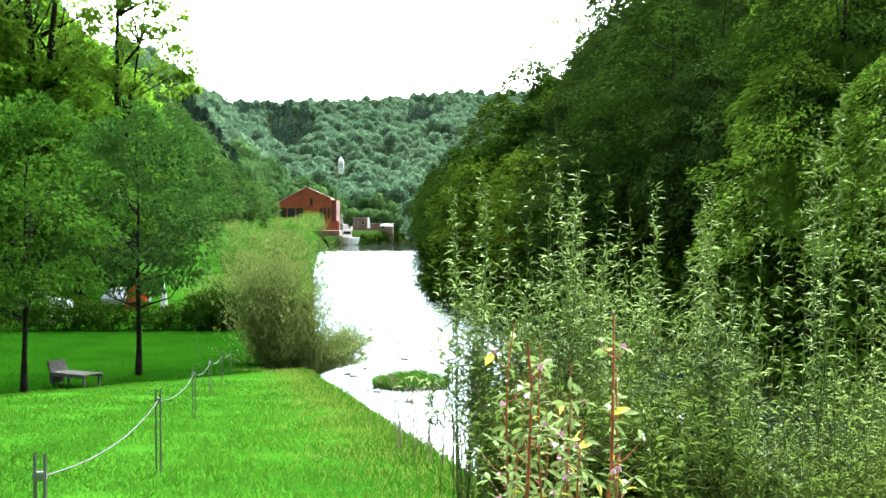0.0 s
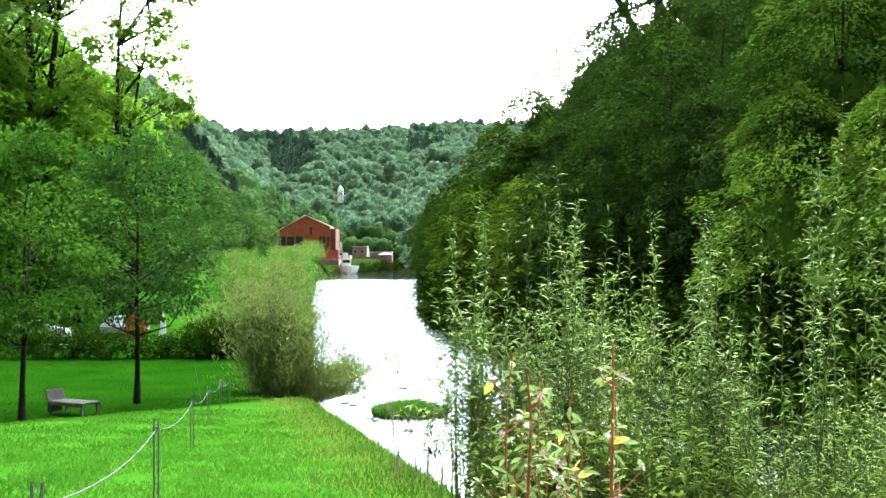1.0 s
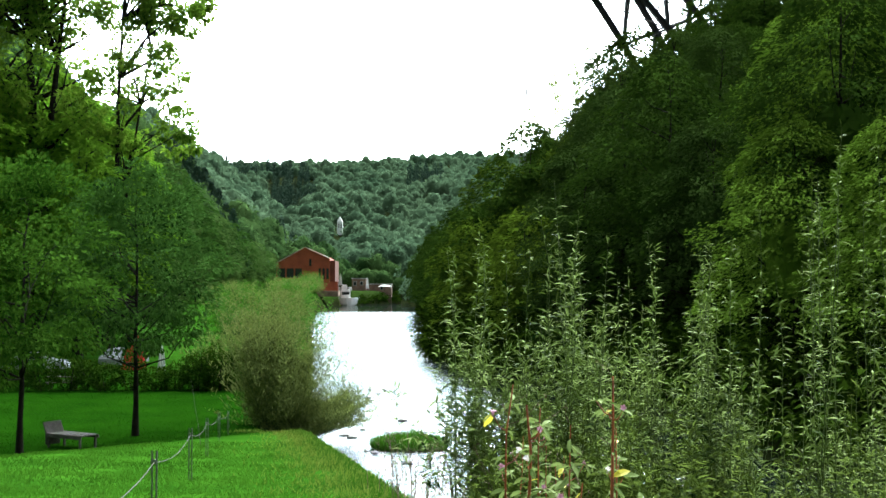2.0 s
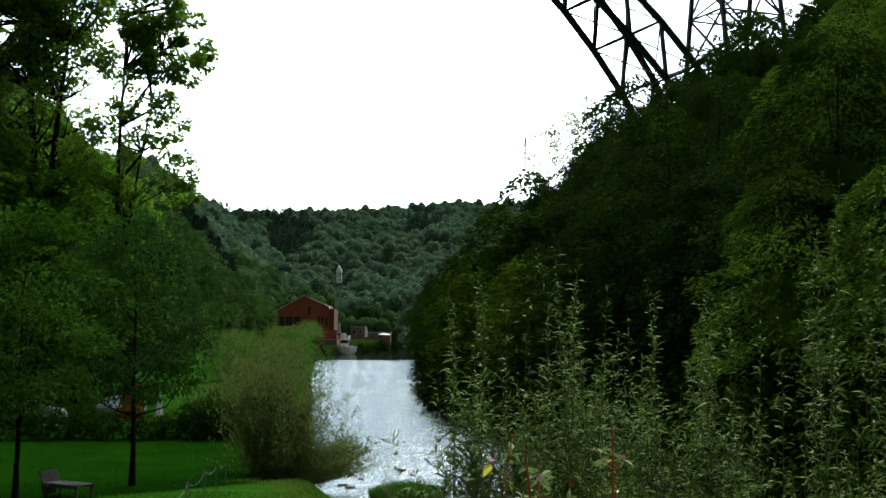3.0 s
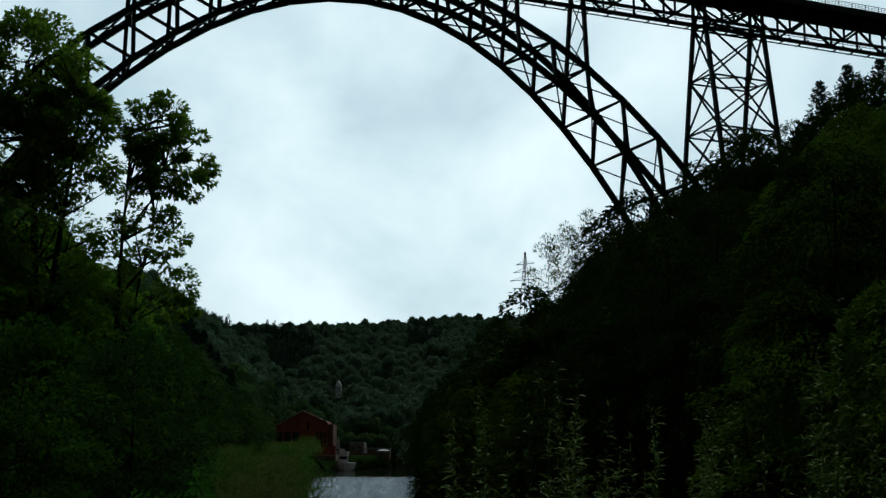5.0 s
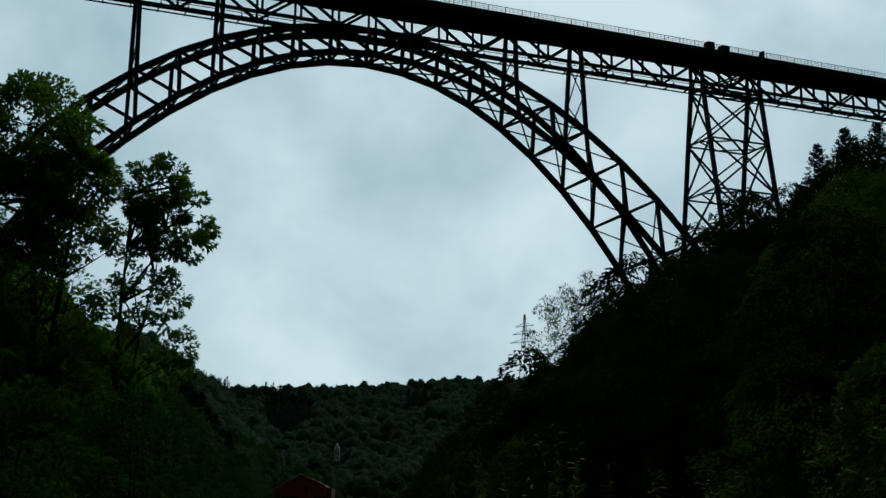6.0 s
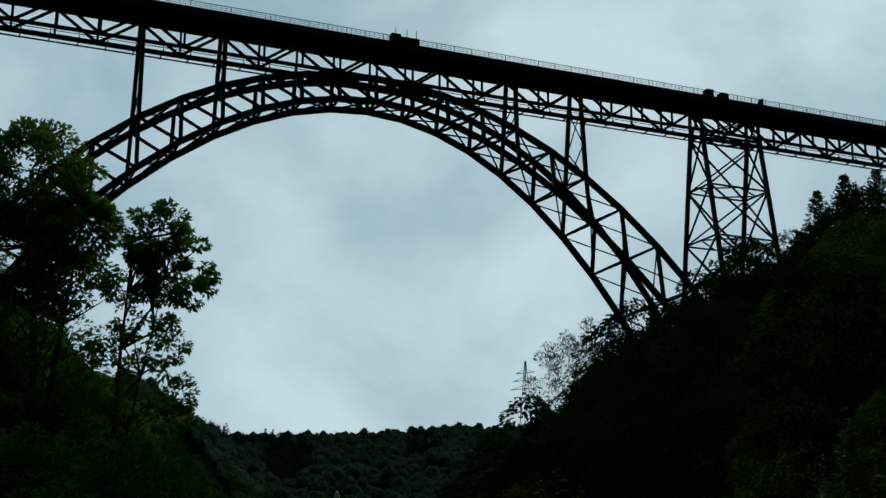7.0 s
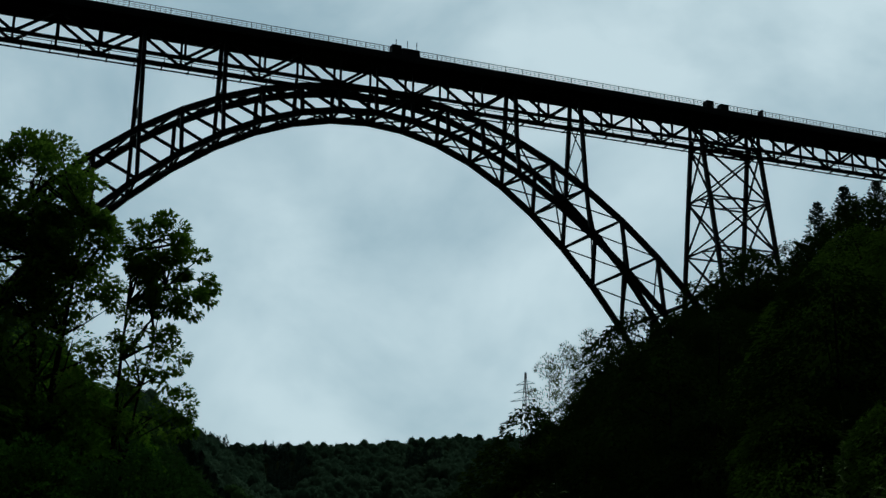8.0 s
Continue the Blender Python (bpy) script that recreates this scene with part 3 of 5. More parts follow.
# ---------------------------------------------------------------- trees


def crown(rng, centre, radii, blobs, per_blob, size, flat=0.55, blob=0.30, low=-0.9, slim=0.55, hang=0.3):
    """Leaves in uneven clumps that fill an egg-shaped crown, with gaps between the clumps."""
    centre, radii = np.array(centre, float), np.array(radii, float)
    pts, al, no, heads = [], [], [], []
    for k in range(blobs):
        d = rnd(rng, 1)[0]
        d[2] = max(d[2], low)
        r = rng.uniform(0.45, 1.0) ** 0.6
        lean = 1 - 0.25 * max(0, d[2])
        c = centre + d * radii * r * np.array([lean, lean, 1])
        s = radii.mean() * blob * rng.uniform(0.7, 1.3)
        o = rnd(rng, per_blob) * (rng.uniform(0.25, 1, (per_blob, 1)) ** 0.5)
        p = c + o * np.array([s, s, s * flat])
        outward = unit(p - centre) * 0.6 + o
        outward[:, 2] -= hang
        pts.append(p)
        al.append(outward + rnd(rng, per_blob) * 0.7)
        no.append(np.array([0, 0, 1.0]) + rnd(rng, per_blob) * 0.6 + o * 0.5)
        heads.append(c)
    p, a, n = (np.concatenate(q) for q in (pts, al, no))
    L = size * rng.uniform(0.7, 1.35, len(p))
    return leaves(p, a, n, L, L * slim), heads


def lump(rng, centre, radii, k, wide=12, high=8, low=-1.2):
    """The closed inner mass of a crown."""
    th, ph = np.meshgrid(np.arange(wide) * 2 * math.pi / wide, np.linspace(low, 1.5, high), indexing="xy")
    r = 1 + 0.16 * np.sin(3 * th + k) * np.cos(4 * ph + k) + rng.normal(size=th.shape) * 0.07
    v = np.stack([r * np.cos(th) * np.cos(ph), r * np.sin(th) * np.cos(ph), r * np.sin(ph)], -1).reshape(-1, 3)
    i, j = np.meshgrid(np.arange(high - 1), np.arange(wide), indexing="ij")
    jj = (j + 1) % wide
    f = np.stack([i * wide + j, i * wide + jj, (i + 1) * wide + jj, (i + 1) * wide + j], -1).reshape(-1, 4)
    return v * np.array(radii, float) + np.array(centre, float), f


def bough_crown(rng, centre, radii, boughs, per, size, low=-0.9, droop=0.30, wide=0.23, slim=0.62, core=0.34):
    """A crown of drooping leafy boughs in layers round a light-blocking core, with deep gaps between the boughs."""
    centre, radii = np.array(centre, float), np.array(radii, float)
    P, A, N, heads = [], [], [], []
    for k in range(boughs):
        u = low + (0.97 - low) * (k + rng.uniform(0, 1)) / boughs
        a = k * 2.399 + rng.normal() * 0.35
        out_ = np.array([math.cos(a), math.sin(a), 0])
        side = np.array([-math.sin(a), math.cos(a), 0])
        ring = math.sqrt(max(0.03, 1 - u * u))
        reach = radii[0] * ring * rng.uniform(0.78, 1.12)
        tip = centre + out_ * reach + np.array([0, 0, radii[2] * u])
        length = max(0.6 * radii[0] * ring, 0.30 * radii[0]) * rng.uniform(0.9, 1.2)
        base = tip - out_ * length + np.array([0, 0, 0.10 * length + (0.5 * length if u > 0.75 else 0)])
        s = rng.uniform(0.05, 1, per) ** 0.75
        twig = rng.integers(-3, 4, per) / 3.0
        w = wide * radii[0] * rng.uniform(0.8, 1.2)
        lat = (twig + rng.normal(size=per) * 0.13) * w * np.sin(np.clip(s * 1.15 + 0.12, 0, 1.2) * 2.4)
        drop = droop * length * rng.uniform(0.6, 1.4)
        p = base + (tip - base) * s[:, None] + side * lat[:, None]
        p[:, 2] += rng.normal(size=per) * 0.035 * radii[0] - drop * s ** 2 - 0.35 * np.abs(lat) * 0.8 + 0.10 * length * np.sin(twig * 5 + k) * s
        P.append(p)
        A.append(out_ + side * (twig[:, None] * 0.7) + np.array([0, 0, -0.45]) + rnd(rng, per) * 0.5)
        N.append(np.array([0, 0, 1.0]) + out_ * 0.35 + rnd(rng, per) * 0.40)
        heads.append(base * 0.45 + tip * 0.55 - np.array([0, 0, 0.3 * drop]))
    p, a, n = (np.concatenate(q) for q in (P, A, N))
    L = size * rng.uniform(0.7, 1.35, len(p))
    d = rnd(rng, 520)
    inner = leaves(centre + d * radii * rng.uniform(core, core + 0.14, (520, 1)), rnd(rng, 520) + np.array([0, 0, -0.6]), d + rnd(rng, 520) * 0.5, size * 1.6, size * 1.1)
    # solid lump added inside so that no light leaks through the gaps
    return join([leaves(p, a, n, L, L * slim), inner, lump(rng, centre, radii * core * 0.85, boughs)]), heads


def wood(rng, height_, radius, heads, first=0.25, limbs=14, sides=7, wobble=0.25):
    """Trunk and limbs that reach for the clumps of the crown."""
    zs = np.linspace(0, 1, 9)
    path = np.stack([wobble * np.cumsum(rng.normal(size=9)) * zs * 0.4, wobble * np.cumsum(rng.normal(size=9)) * zs * 0.4, zs * height_ * 0.92], 1)
    parts = [tube(path, radius * (1.25 - 0.35 * np.minimum(zs * 8, 1)) * (1 - 0.88 * zs), sides)]
    order = list(range(len(heads)))
    rng.shuffle(order)
    for i in order[:limbs]:
        h = np.array(heads[i])
        zb = np.clip(h[2] - 0.9 * np.linalg.norm(h[:2]) * rng.uniform(0.6, 1.1), first * height_, 0.85 * height_)
        b = np.array([np.interp(zb, path[:, 2], path[:, 0]), np.interp(zb, path[:, 2], path[:, 1]), zb])
        m = (b + h) / 2 + np.array([0, 0, -0.04 * height_ * rng.uniform(0, 1)]) + rng.normal(size=3) * 0.02 * height_
        r0 = radius * 0.42 * (1 - 0.7 * zb / height_)
        parts.append(tube([b, b * 0.5 + m * 0.5, m, m * 0.45 + h * 0.55, h], [r0, r0 * 0.8, r0 * 0.6, r0 * 0.42, r0 * 0.15], 5))
    return join(parts)


def tree(name, seed, m, h, radii, mat, label, category="tree", group="", base=None, radius=0.18, blobs=60, per_blob=80, size=0.3, limbs=14, layered=False, **more):
    rng = np.random.default_rng(seed)
    zc = h - radii[2] if base is None else base
    (v, f), heads = (bough_crown if layered else crown)(rng, (0, 0, zc), radii, blobs, per_blob, size, **more)
    t = thing(name, m, label, category, group)
    put("trunk", mesh("trunk", *wood(rng, h, radius, heads, limbs=limbs), M["bark"], True), t)
    put("crown", mesh("crown", v, f, mat), t)
    return t


def on(x, y, rz=0.0, s=1.0, dz=-0.1):
    return pose(x, y, float(height(x, y)) + dz, 0, 0, rz) @ Matrix.Scale(s, 4)


def place(ob, x, y, rz=0.0, s=1.0, dz=-0.1):
    """A smaller or larger copy of a tree on the ground."""
    c = copy_thing(ob, pose(x, y, float(height(x, y)) + dz, 0, 0, rz))
    c.scale = (s, s, s)
    return c


# two young trees on the lower lawn
tree("young_tree", 11, on(-15.6, 45.1, 0, 1, 0), 11.2, (3.7, 3.6, 4.6), M["leaf_young"], "bright green young ash tree on the lower lawn", group="young lawn trees", radius=0.13, blobs=84, per_blob=115, size=0.21, limbs=24, low=-0.85, blob=0.22)
tree("young_tree", 12, on(-12.75, 50.8, 0, 1, 0), 11.3, (3.7, 3.4, 4.2), M["leaf_ash"], "young ash tree with dark full crown on the lower lawn", group="young lawn trees", radius=0.14, blobs=92, per_blob=120, size=0.21, limbs=30, low=-0.95, blob=0.22)

# tall open trees behind the hedge


def lobed_tree(name, seed, x, y, h, lobes, radius, label, forks):
    """A tree whose crown is several separate masses on heavy limbs; lobes: centre and half sizes from the tree's foot."""
    rng = np.random.default_rng(seed)
    t = thing(name, on(x, y, 0, 1, 0), label, "tree", "tall open trees")
    t.scale = (1.34, 1.34, 1.34)
    pieces, heads = [], []
    for c, r, blobs, per in lobes:
        vf, hh = crown(rng, c, np.array(r) * 1.04, int(blobs * 1.5), per, 0.29, flat=0.7, blob=0.22, low=-0.95, slim=0.65)
        pieces.append(vf)
        heads += hh
    parts = []
    zs = np.linspace(0, 1, 8)
    for fx, fy, fz, k in forks:
        p = np.stack([fx * zs ** 1.6, fy * zs ** 1.6, fz * zs], 1) + np.cumsum(rng.normal(size=(8, 3)), 0) * 0.10 * zs[:, None]
        parts.append(tube(p, radius * k * (1.1 - 0.95 * zs), 8))
        for b in heads:
            if rng.uniform() < 0.2:
                d = np.linalg.norm(p - b - np.array([0, 0, -2.0]), axis=1)
                a = p[int(np.argmin(d))]
                if np.linalg.norm(a - b) < 6.5:
                    m = (a + b) / 2 + rng.normal(size=3) * 0.3
                    parts.append(tube([a, a * 0.5 + m * 0.5, m, b], [0.11 * k, 0.09 * k, 0.06 * k, 0.02], 5))
    put("trunk", mesh("trunk", *join(parts), M["bark"], True), t)
    put("crown", mesh("crown", *join(pieces), M["leaf_open"]), t)
    return t


lobed_tree("tall_tree", 21, -30.6, 92, 29, [((-1.5, 0, 26.4), (3.9, 3.2, 3.4), 60, 95), ((1.3, 0.4, 23.4), (2.4, 2.5, 2.5), 36, 95), ((-2.5, 0, 22.0), (3.6, 3, 3.0), 44, 80), ((1.2, 0, 20.2), (3.0, 2.4, 2.4), 30, 75), ((0.0, 0, 16.0), (4.4, 3.2, 3.4), 36, 80)], 0.42, "tall old tree with heavy forked limbs and open crown", ((-1.6, 0, 26, 1.0), (2.0, 0, 24.5, 0.8), (-4.0, 0.5, 22, 0.7)))
lobed_tree("tall_tree", 22, -24.6, 90.5, 24, [((2.2, 0, 22.3), (2.1, 2.0, 2.2), 24, 85), ((3.2, 0, 20.5), (2.1, 2.0, 2.1), 20, 80), ((1.5, 0, 17.6), (1.6, 1.7, 1.8), 13, 50), ((2.9, 0, 15.8), (1.5, 1.5, 1.5), 10, 40), ((-0.5, 0, 14.0), (2.2, 2, 2.4), 12, 40), ((3.6, 0, 13.0), (1.2, 1.2, 1.6), 9, 35), ((2.2, 0, 13.2), (2.4, 2, 2.2), 12, 45)], 0.22, "slim tall tree with separate leaf clumps against the sky", ((0.7, 0, 22.5, 1.0), (2.8, 0, 20.5, 0.6)))

# the wood on the slope across the river
near_kinds = [
    tree("beech_tree", 31, on(19, 58), 17, (6.0, 6.0, 8.0), M["leaf_beech"], "broad beech tree on the steep river slope", group="trees on the river slope", radius=0.3, blobs=84, per_blob=170, size=0.31, low=-0.95, base=8.6, layered=True),
    tree("beech_tree", 32, on(14, 76), 18, (6.5, 6.5, 8.6), M["leaf_beech"], "broad beech tree with layered branches on the river slope", group="trees on the river slope", radius=0.3, blobs=84, per_blob=170, size=0.31, low=-0.95, base=9.0, layered=True, droop=0.4),
    tree("hornbeam_tree", 33, on(24, 72), 15, (5.5, 5.5, 7.2), M["leaf_hornbeam"], "bright yellow-green tree with drooping layered branches", group="trees on the river slope", radius=0.26, blobs=84, per_blob=230, size=0.25, low=-0.95, base=7.6, layered=True, droop=0.42),
    # trees of the hollow: its shade is kept in their dark leaf colour
    tree("alder_tree", 34, on(13.2, 88), 17, (5.6, 5.6, 8.0), M["leaf_gully"], "dark green tree with layered branches, the hollow's shade in its leaves", group="trees on the river slope", radius=0.28, blobs=80, per_blob=170, size=0.30, low=-0.95, base=8.6, layered=True, droop=0.4),
]
far_kinds = [
    tree("slope_tree", 41, on(9, 128), 18, (6.2, 6.2, 8.8), M["leaf_beech"], "round-crowned broadleaf tree on the river slope", group="trees on the river slope", radius=0.3, blobs=64, per_blob=60, size=0.58, low=-0.95, base=9.2, limbs=6, layered=True, slim=0.6),
    tree("slope_tree", 42, on(7, 150), 16, (5.6, 5.6, 8.0), M["leaf_light"], "light green broadleaf tree on the river slope", group="trees on the river slope", radius=0.28, blobs=64, per_blob=60, size=0.56, low=-0.95, base=8.2, limbs=6, layered=True, slim=0.6),
    tree("slope_tree", 43, on(24, 150), 19, (6.0, 6.0, 9.4), M["leaf_beech"], "tall dark broadleaf tree on the river slope", group="trees on the river slope", radius=0.3, blobs=64, per_blob=60, size=0.58, low=-0.95, base=9.8, limbs=6, layered=True, slim=0.6),
]
rng = np.random.default_rng(5)
for y in np.arange(46, 330, 10.0):
    row = 2.5
    while row < 105:
        x = float(right_water(y)) + row + rng.uniform(-2, 2)
        yy = y + rng.uniform(-3, 3)
        if x < 0.44 * yy + 8 and not (row > 75 and yy < 150) and not (row > 85 and yy > 230):
            if yy < 125:
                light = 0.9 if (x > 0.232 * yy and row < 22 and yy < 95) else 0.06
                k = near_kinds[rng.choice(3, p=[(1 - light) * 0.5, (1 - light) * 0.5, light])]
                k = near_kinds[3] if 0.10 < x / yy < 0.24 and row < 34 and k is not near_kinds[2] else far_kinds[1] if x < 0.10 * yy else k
            else:
                light = 0.6 if (row < 22 and yy < 215 and x < 0.095 * yy) else 0.15
                k = far_kinds[rng.choice(3, p=[(1 - light) * 0.5, light, (1 - light) * 0.5])]
            turn, grow = rng.uniform(0, 360), rng.uniform(0.75, 1.05)
            # the edge of the wood falls towards the river
            top = np.interp(x / yy - (2.4 / yy if x < 0.105 * yy else 0), [0.03, 0.045, 0.054, 0.077, 0.0875, 0.1, 0.124, 0.145, 0.174, 0.217, 0.2485, 0.297, 0.338, 0.38], [0.06, 0.071, 0.083, 0.118, 0.136, 0.150, 0.188, 0.218, 0.226, 0.232, 0.262, 0.286, 0.305, 0.33])
            grow = min(grow, (top * yy + 2.2 - float(height(x, yy))) / 18)
            if grow < 0.35:
                row += 9
                continue
            if 0.12 < x / yy < 0.195 and row < 13 and yy < 112:
                row += 9
                continue
            place(k, x, yy, turn, grow * (0.7 if (yy < 125 and row > 24) or (yy < 175 and row > 46) else 1), -0.4)
        row += rng.uniform(8.5, 11.5) if y < 200 else rng.uniform(10, 14)

# dark undergrowth added along the far waterside; its leaf colour carries the wood's shade
rng = np.random.default_rng(17)
under = []
for k in range(3):
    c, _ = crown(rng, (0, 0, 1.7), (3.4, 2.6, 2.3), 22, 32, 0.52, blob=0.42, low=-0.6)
    t = thing("undergrowth_shrub", on(20 - 3 * k, 50 + 16 * k, 0, 1, -0.2), "dark shrub hanging over the far waterside, shade put into its colour", "shrub", "shrubs under the slope's trees")
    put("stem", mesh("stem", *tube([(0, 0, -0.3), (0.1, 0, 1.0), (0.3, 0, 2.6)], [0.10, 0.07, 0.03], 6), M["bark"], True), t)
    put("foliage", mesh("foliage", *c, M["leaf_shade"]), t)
    under.append(t)
for y in np.arange(42, 180, 4.2):
    for row in (1.2, 4.6, 8.5) if y < 100 else (1.0, 5.0):
        place(under[rng.integers(3)], float(right_water(y)) + row + rng.uniform(-0.8, 0.8), y + rng.uniform(-1.5, 1.5), rng.uniform(0, 360), rng.uniform(0.8, 1.3), -0.3)

# trees behind the meadow and up the slope on the near side of the valley
left_kinds = [
    tree("broadleaf_tree", 51, on(-38, 99), 19, (6.0, 6.0, 7.6), M["leaf_bright"], "dense broadleaf tree behind the car park hedge", group="trees behind the hedge", radius=0.3, blobs=76, per_blob=110, size=0.42, low=-0.9, base=11.2, layered=True, droop=0.2, slim=0.7),
    tree("broadleaf_tree", 52, on(-31, 112), 17, (5.4, 5.4, 6.6), M["leaf_bright"], "yellow-green broadleaf tree behind the hedge", group="trees behind the hedge", radius=0.28, blobs=74, per_blob=110, size=0.42, low=-0.9, base=10.2, layered=True, droop=0.2, slim=0.7),
    tree("broadleaf_tree", 53, on(-30, 100), 17, (5.4, 5.4, 7.0), M["leaf_ash"], "dark green broadleaf tree behind the hedge", group="trees behind the hedge", radius=0.28, blobs=74, per_blob=110, size=0.38, low=-0.9, base=9.8, layered=True, droop=0.25, slim=0.7),
]
for x, y, k, s in ((-36.5, 88.5, 0, 1.28), (-31.5, 95, 0, 1.22), (-26.8, 90, 0, 0.98), (-24.3, 94.5, 2, 0.93), (-29.5, 104, 2, 1.05), (-34, 108, 1, 1.2), (-43, 104, 0, 1.25), (-33, 120, 2, 1.0), (-36, 126, 0, 1.2), (-47, 122, 1, 1.2), (-37, 142, 0, 1.05), (-41, 150, 0, 1.3), (-51, 145, 0, 1.3), (-44, 172, 1, 1.1), (-48, 178, 0, 1.3), (-58, 170, 0, 1.3), (-50, 205, 2, 1.2), (-56, 212, 0, 1.3), (-66, 205, 1, 1.3), (-41, 190, 2, 0.75), (-44.5, 224, 2, 0.72), (-49, 262, 2, 0.75)):
    place(left_kinds[k], x, y, rng.uniform(0, 360), s, -0.3)


# the wooded slope between the car park and the river house
slope_kinds = [
    tree("hillside_tree", 55, on(-52, 200), 18, (5.8, 5.8, 8.2), M["leaf_ash"], "dark green broadleaf tree on the wooded hillside", group="trees on the hillside", radius=0.28, blobs=64, per_blob=46, size=0.62, low=-0.95, base=9.4, limbs=6, layered=True, slim=0.65),
    tree("hillside_tree", 56, on(-56, 225), 17, (6.2, 6.2, 7.6), M["leaf_hillside"], "mid green broadleaf tree on the wooded hillside", group="trees on the hillside", radius=0.28, blobs=64, per_blob=46, size=0.62, low=-0.95, base=9.0, limbs=6, layered=True, slim=0.65, droop=0.2),
    tree("hillside_tree", 57, on(-60, 250), 16, (5.4, 5.4, 7.4), M["leaf_hillside"], "rounded green broadleaf tree low on the hillside", group="trees on the hillside", radius=0.26, blobs=64, per_blob=46, size=0.60, low=-0.95, base=8.2, limbs=6, layered=True, slim=0.6),
]
rng = np.random.default_rng(58)
for y in np.arange(128, 372, 11.0):
    row = 0.0
    while row < 46:
        x = -(44 if y < 240 else 50) - row - rng.uniform(0, 3)
        yy = y + rng.uniform(-4, 4)
        row += rng.uniform(9, 12)
        if x < -0.40 * yy:
            continue
        crest = np.interp(x / yy, [-0.335, -0.275, -0.225, -0.2, -0.171, -0.14], [0.182, 0.150, 0.108, 0.070, 0.048, 0.026])
        grow = min(rng.uniform(0.85, 1.2), (crest * yy + 1.65 - float(height(x, yy))) / 18)
        if grow > 0.3:
            place(slope_kinds[rng.integers(3)], x, yy, rng.uniform(0, 360), grow, -0.4)
# round bushes at the foot of the hillside, on the meadow's edge
for x, y, s in ((-46.5, 268, 0.50), (-48.5, 286, 0.55), (-47.5, 300, 0.42), (-51.0, 318, 0.5), (-44.0, 236, 0.5), (-41.0, 212, 0.45), (-49.5, 338, 0.42), (-38.5, 190, 0.5), (-37.0, 168, 0.5), (-33.5, 146, 0.5)):
    place(slope_kinds[2], x, y, rng.uniform(0, 360), s, -1.2 * s)


# ---------------------------------------------------------------- far woods
def far_crowns(seed, spots, size, mat, name, label, cone=False, far=False, fine=False):
    """Many far tree crowns in one mesh: a lumpy core with clumps of foliage over it."""
    rng = np.random.default_rng(seed)
    kinds = []
    for k in range(6):
        if cone:
            n = 110
            t = rng.uniform(0, 1, n) ** 0.7
            a = rng.uniform(0, 2 * math.pi, n)
            r = (0.03 + 0.30 * (1 - t)) * rng.uniform(0.7, 1.1, n)
            p = np.stack([r * np.cos(a), r * np.sin(a), t * 2.2], 1)
            d = np.stack([np.cos(a), np.sin(a), np.full(n, -0.5)], 1)
            kinds.append(leaves(p * np.array([0.6, 0.6, 1]), d, np.tile((0, 0, 1.0), (n, 1)) + rnd(rng, n) * 0.4, 0.34 * (1.1 - t * 0.7), 0.26 * (1.1 - t * 0.7)))
        else:
            core = lump(rng, (0, 0, 0.52), (0.37, 0.37, 0.44), k, 8 if far else 10, 5 if far else 6, -0.6)
            n = 52 if far else 300 if fine else 125
            d = rnd(rng, n)
            d[:, 2] = np.abs(d[:, 2]) * 1.15 - 0.3
            bump = 1 + 0.14 * np.sin(d[:, 0] * 7 + k) * np.cos(d[:, 1] * 6 + 2 * k)
            p = d * bump[:, None] * np.array([0.47, 0.47, 0.5]) + np.array([0, 0, 0.53])
            L = rng.uniform(0.10, 0.2, n) * (0.9 if far else 0.5 if fine else 0.8)
            kinds.append(join([core, leaves(p, rnd(rng, n) + np.array([0, 0, -0.3]), d * 0.5 + np.array([0, 0, 0.8]) + rnd(rng, n) * 0.35, L, L * 0.8)]))
    out_ = []
    for x, y in spots:
        v, f = kinds[rng.integers(6)]
        s = size * (rng.uniform(0.8, 1.25) if far else rng.uniform(0.6, 1.5))
        a = rng.uniform(0, 2 * math.pi)
        c, sn = math.cos(a), math.sin(a)
        w = v * np.array([s, s, s * rng.uniform(0.9, 1.3)])
        w = np.stack([w[:, 0] * c - w[:, 1] * sn, w[:, 0] * sn + w[:, 1] * c, w[:, 2]], 1) + np.array([x, y, float(height(x, y)) - 1.0])
        out_.append((w, f))
    v, f = join(out_)
    tagged(put(name, mesh(name, v, f, mat, not cone)), label, "woodland", kind="stuff")


rng = np.random.default_rng(8)
mid, cones, far_cones, ridge, spots = [(x, y) for y in (396, 406, 416) for x in (-66, -57, -48, -41)] + [(-57, 380), (-55, 362), (-60, 350), (-56, 342), (-62, 368), (-54, 330)], [], [], [], []
for y in np.concatenate([np.arange(445, 720, 7.4), np.arange(720, 1075, 8.0)]):
    for x in np.arange(-0.26 * y, 0.10 * y, 6.9):
        px, py = x + rng.uniform(-3.4, 3.4), y + rng.uniform(-3.6, 3.6)
        if py < 480 and -60 < px < 5 or (552 < py < 640 and abs(px + 54.6 * py / 650) < 5.5):
            continue
        stand = (700 < py < 890 and -0.142 < px / py < -0.108 + 0.01 * rough(px, py)) or (880 < py < 950 and -0.20 < px / py < -0.122) or (760 < py < 900 and -0.03 < px / py < 0.0)
        dark = rough(px * 1.3 + 40, py * 0.8) > 0.75 and py < 600 and px < -0.12 * py
        (far_cones if stand else cones if dark else spots if y < 720 else ridge).append((px, py))
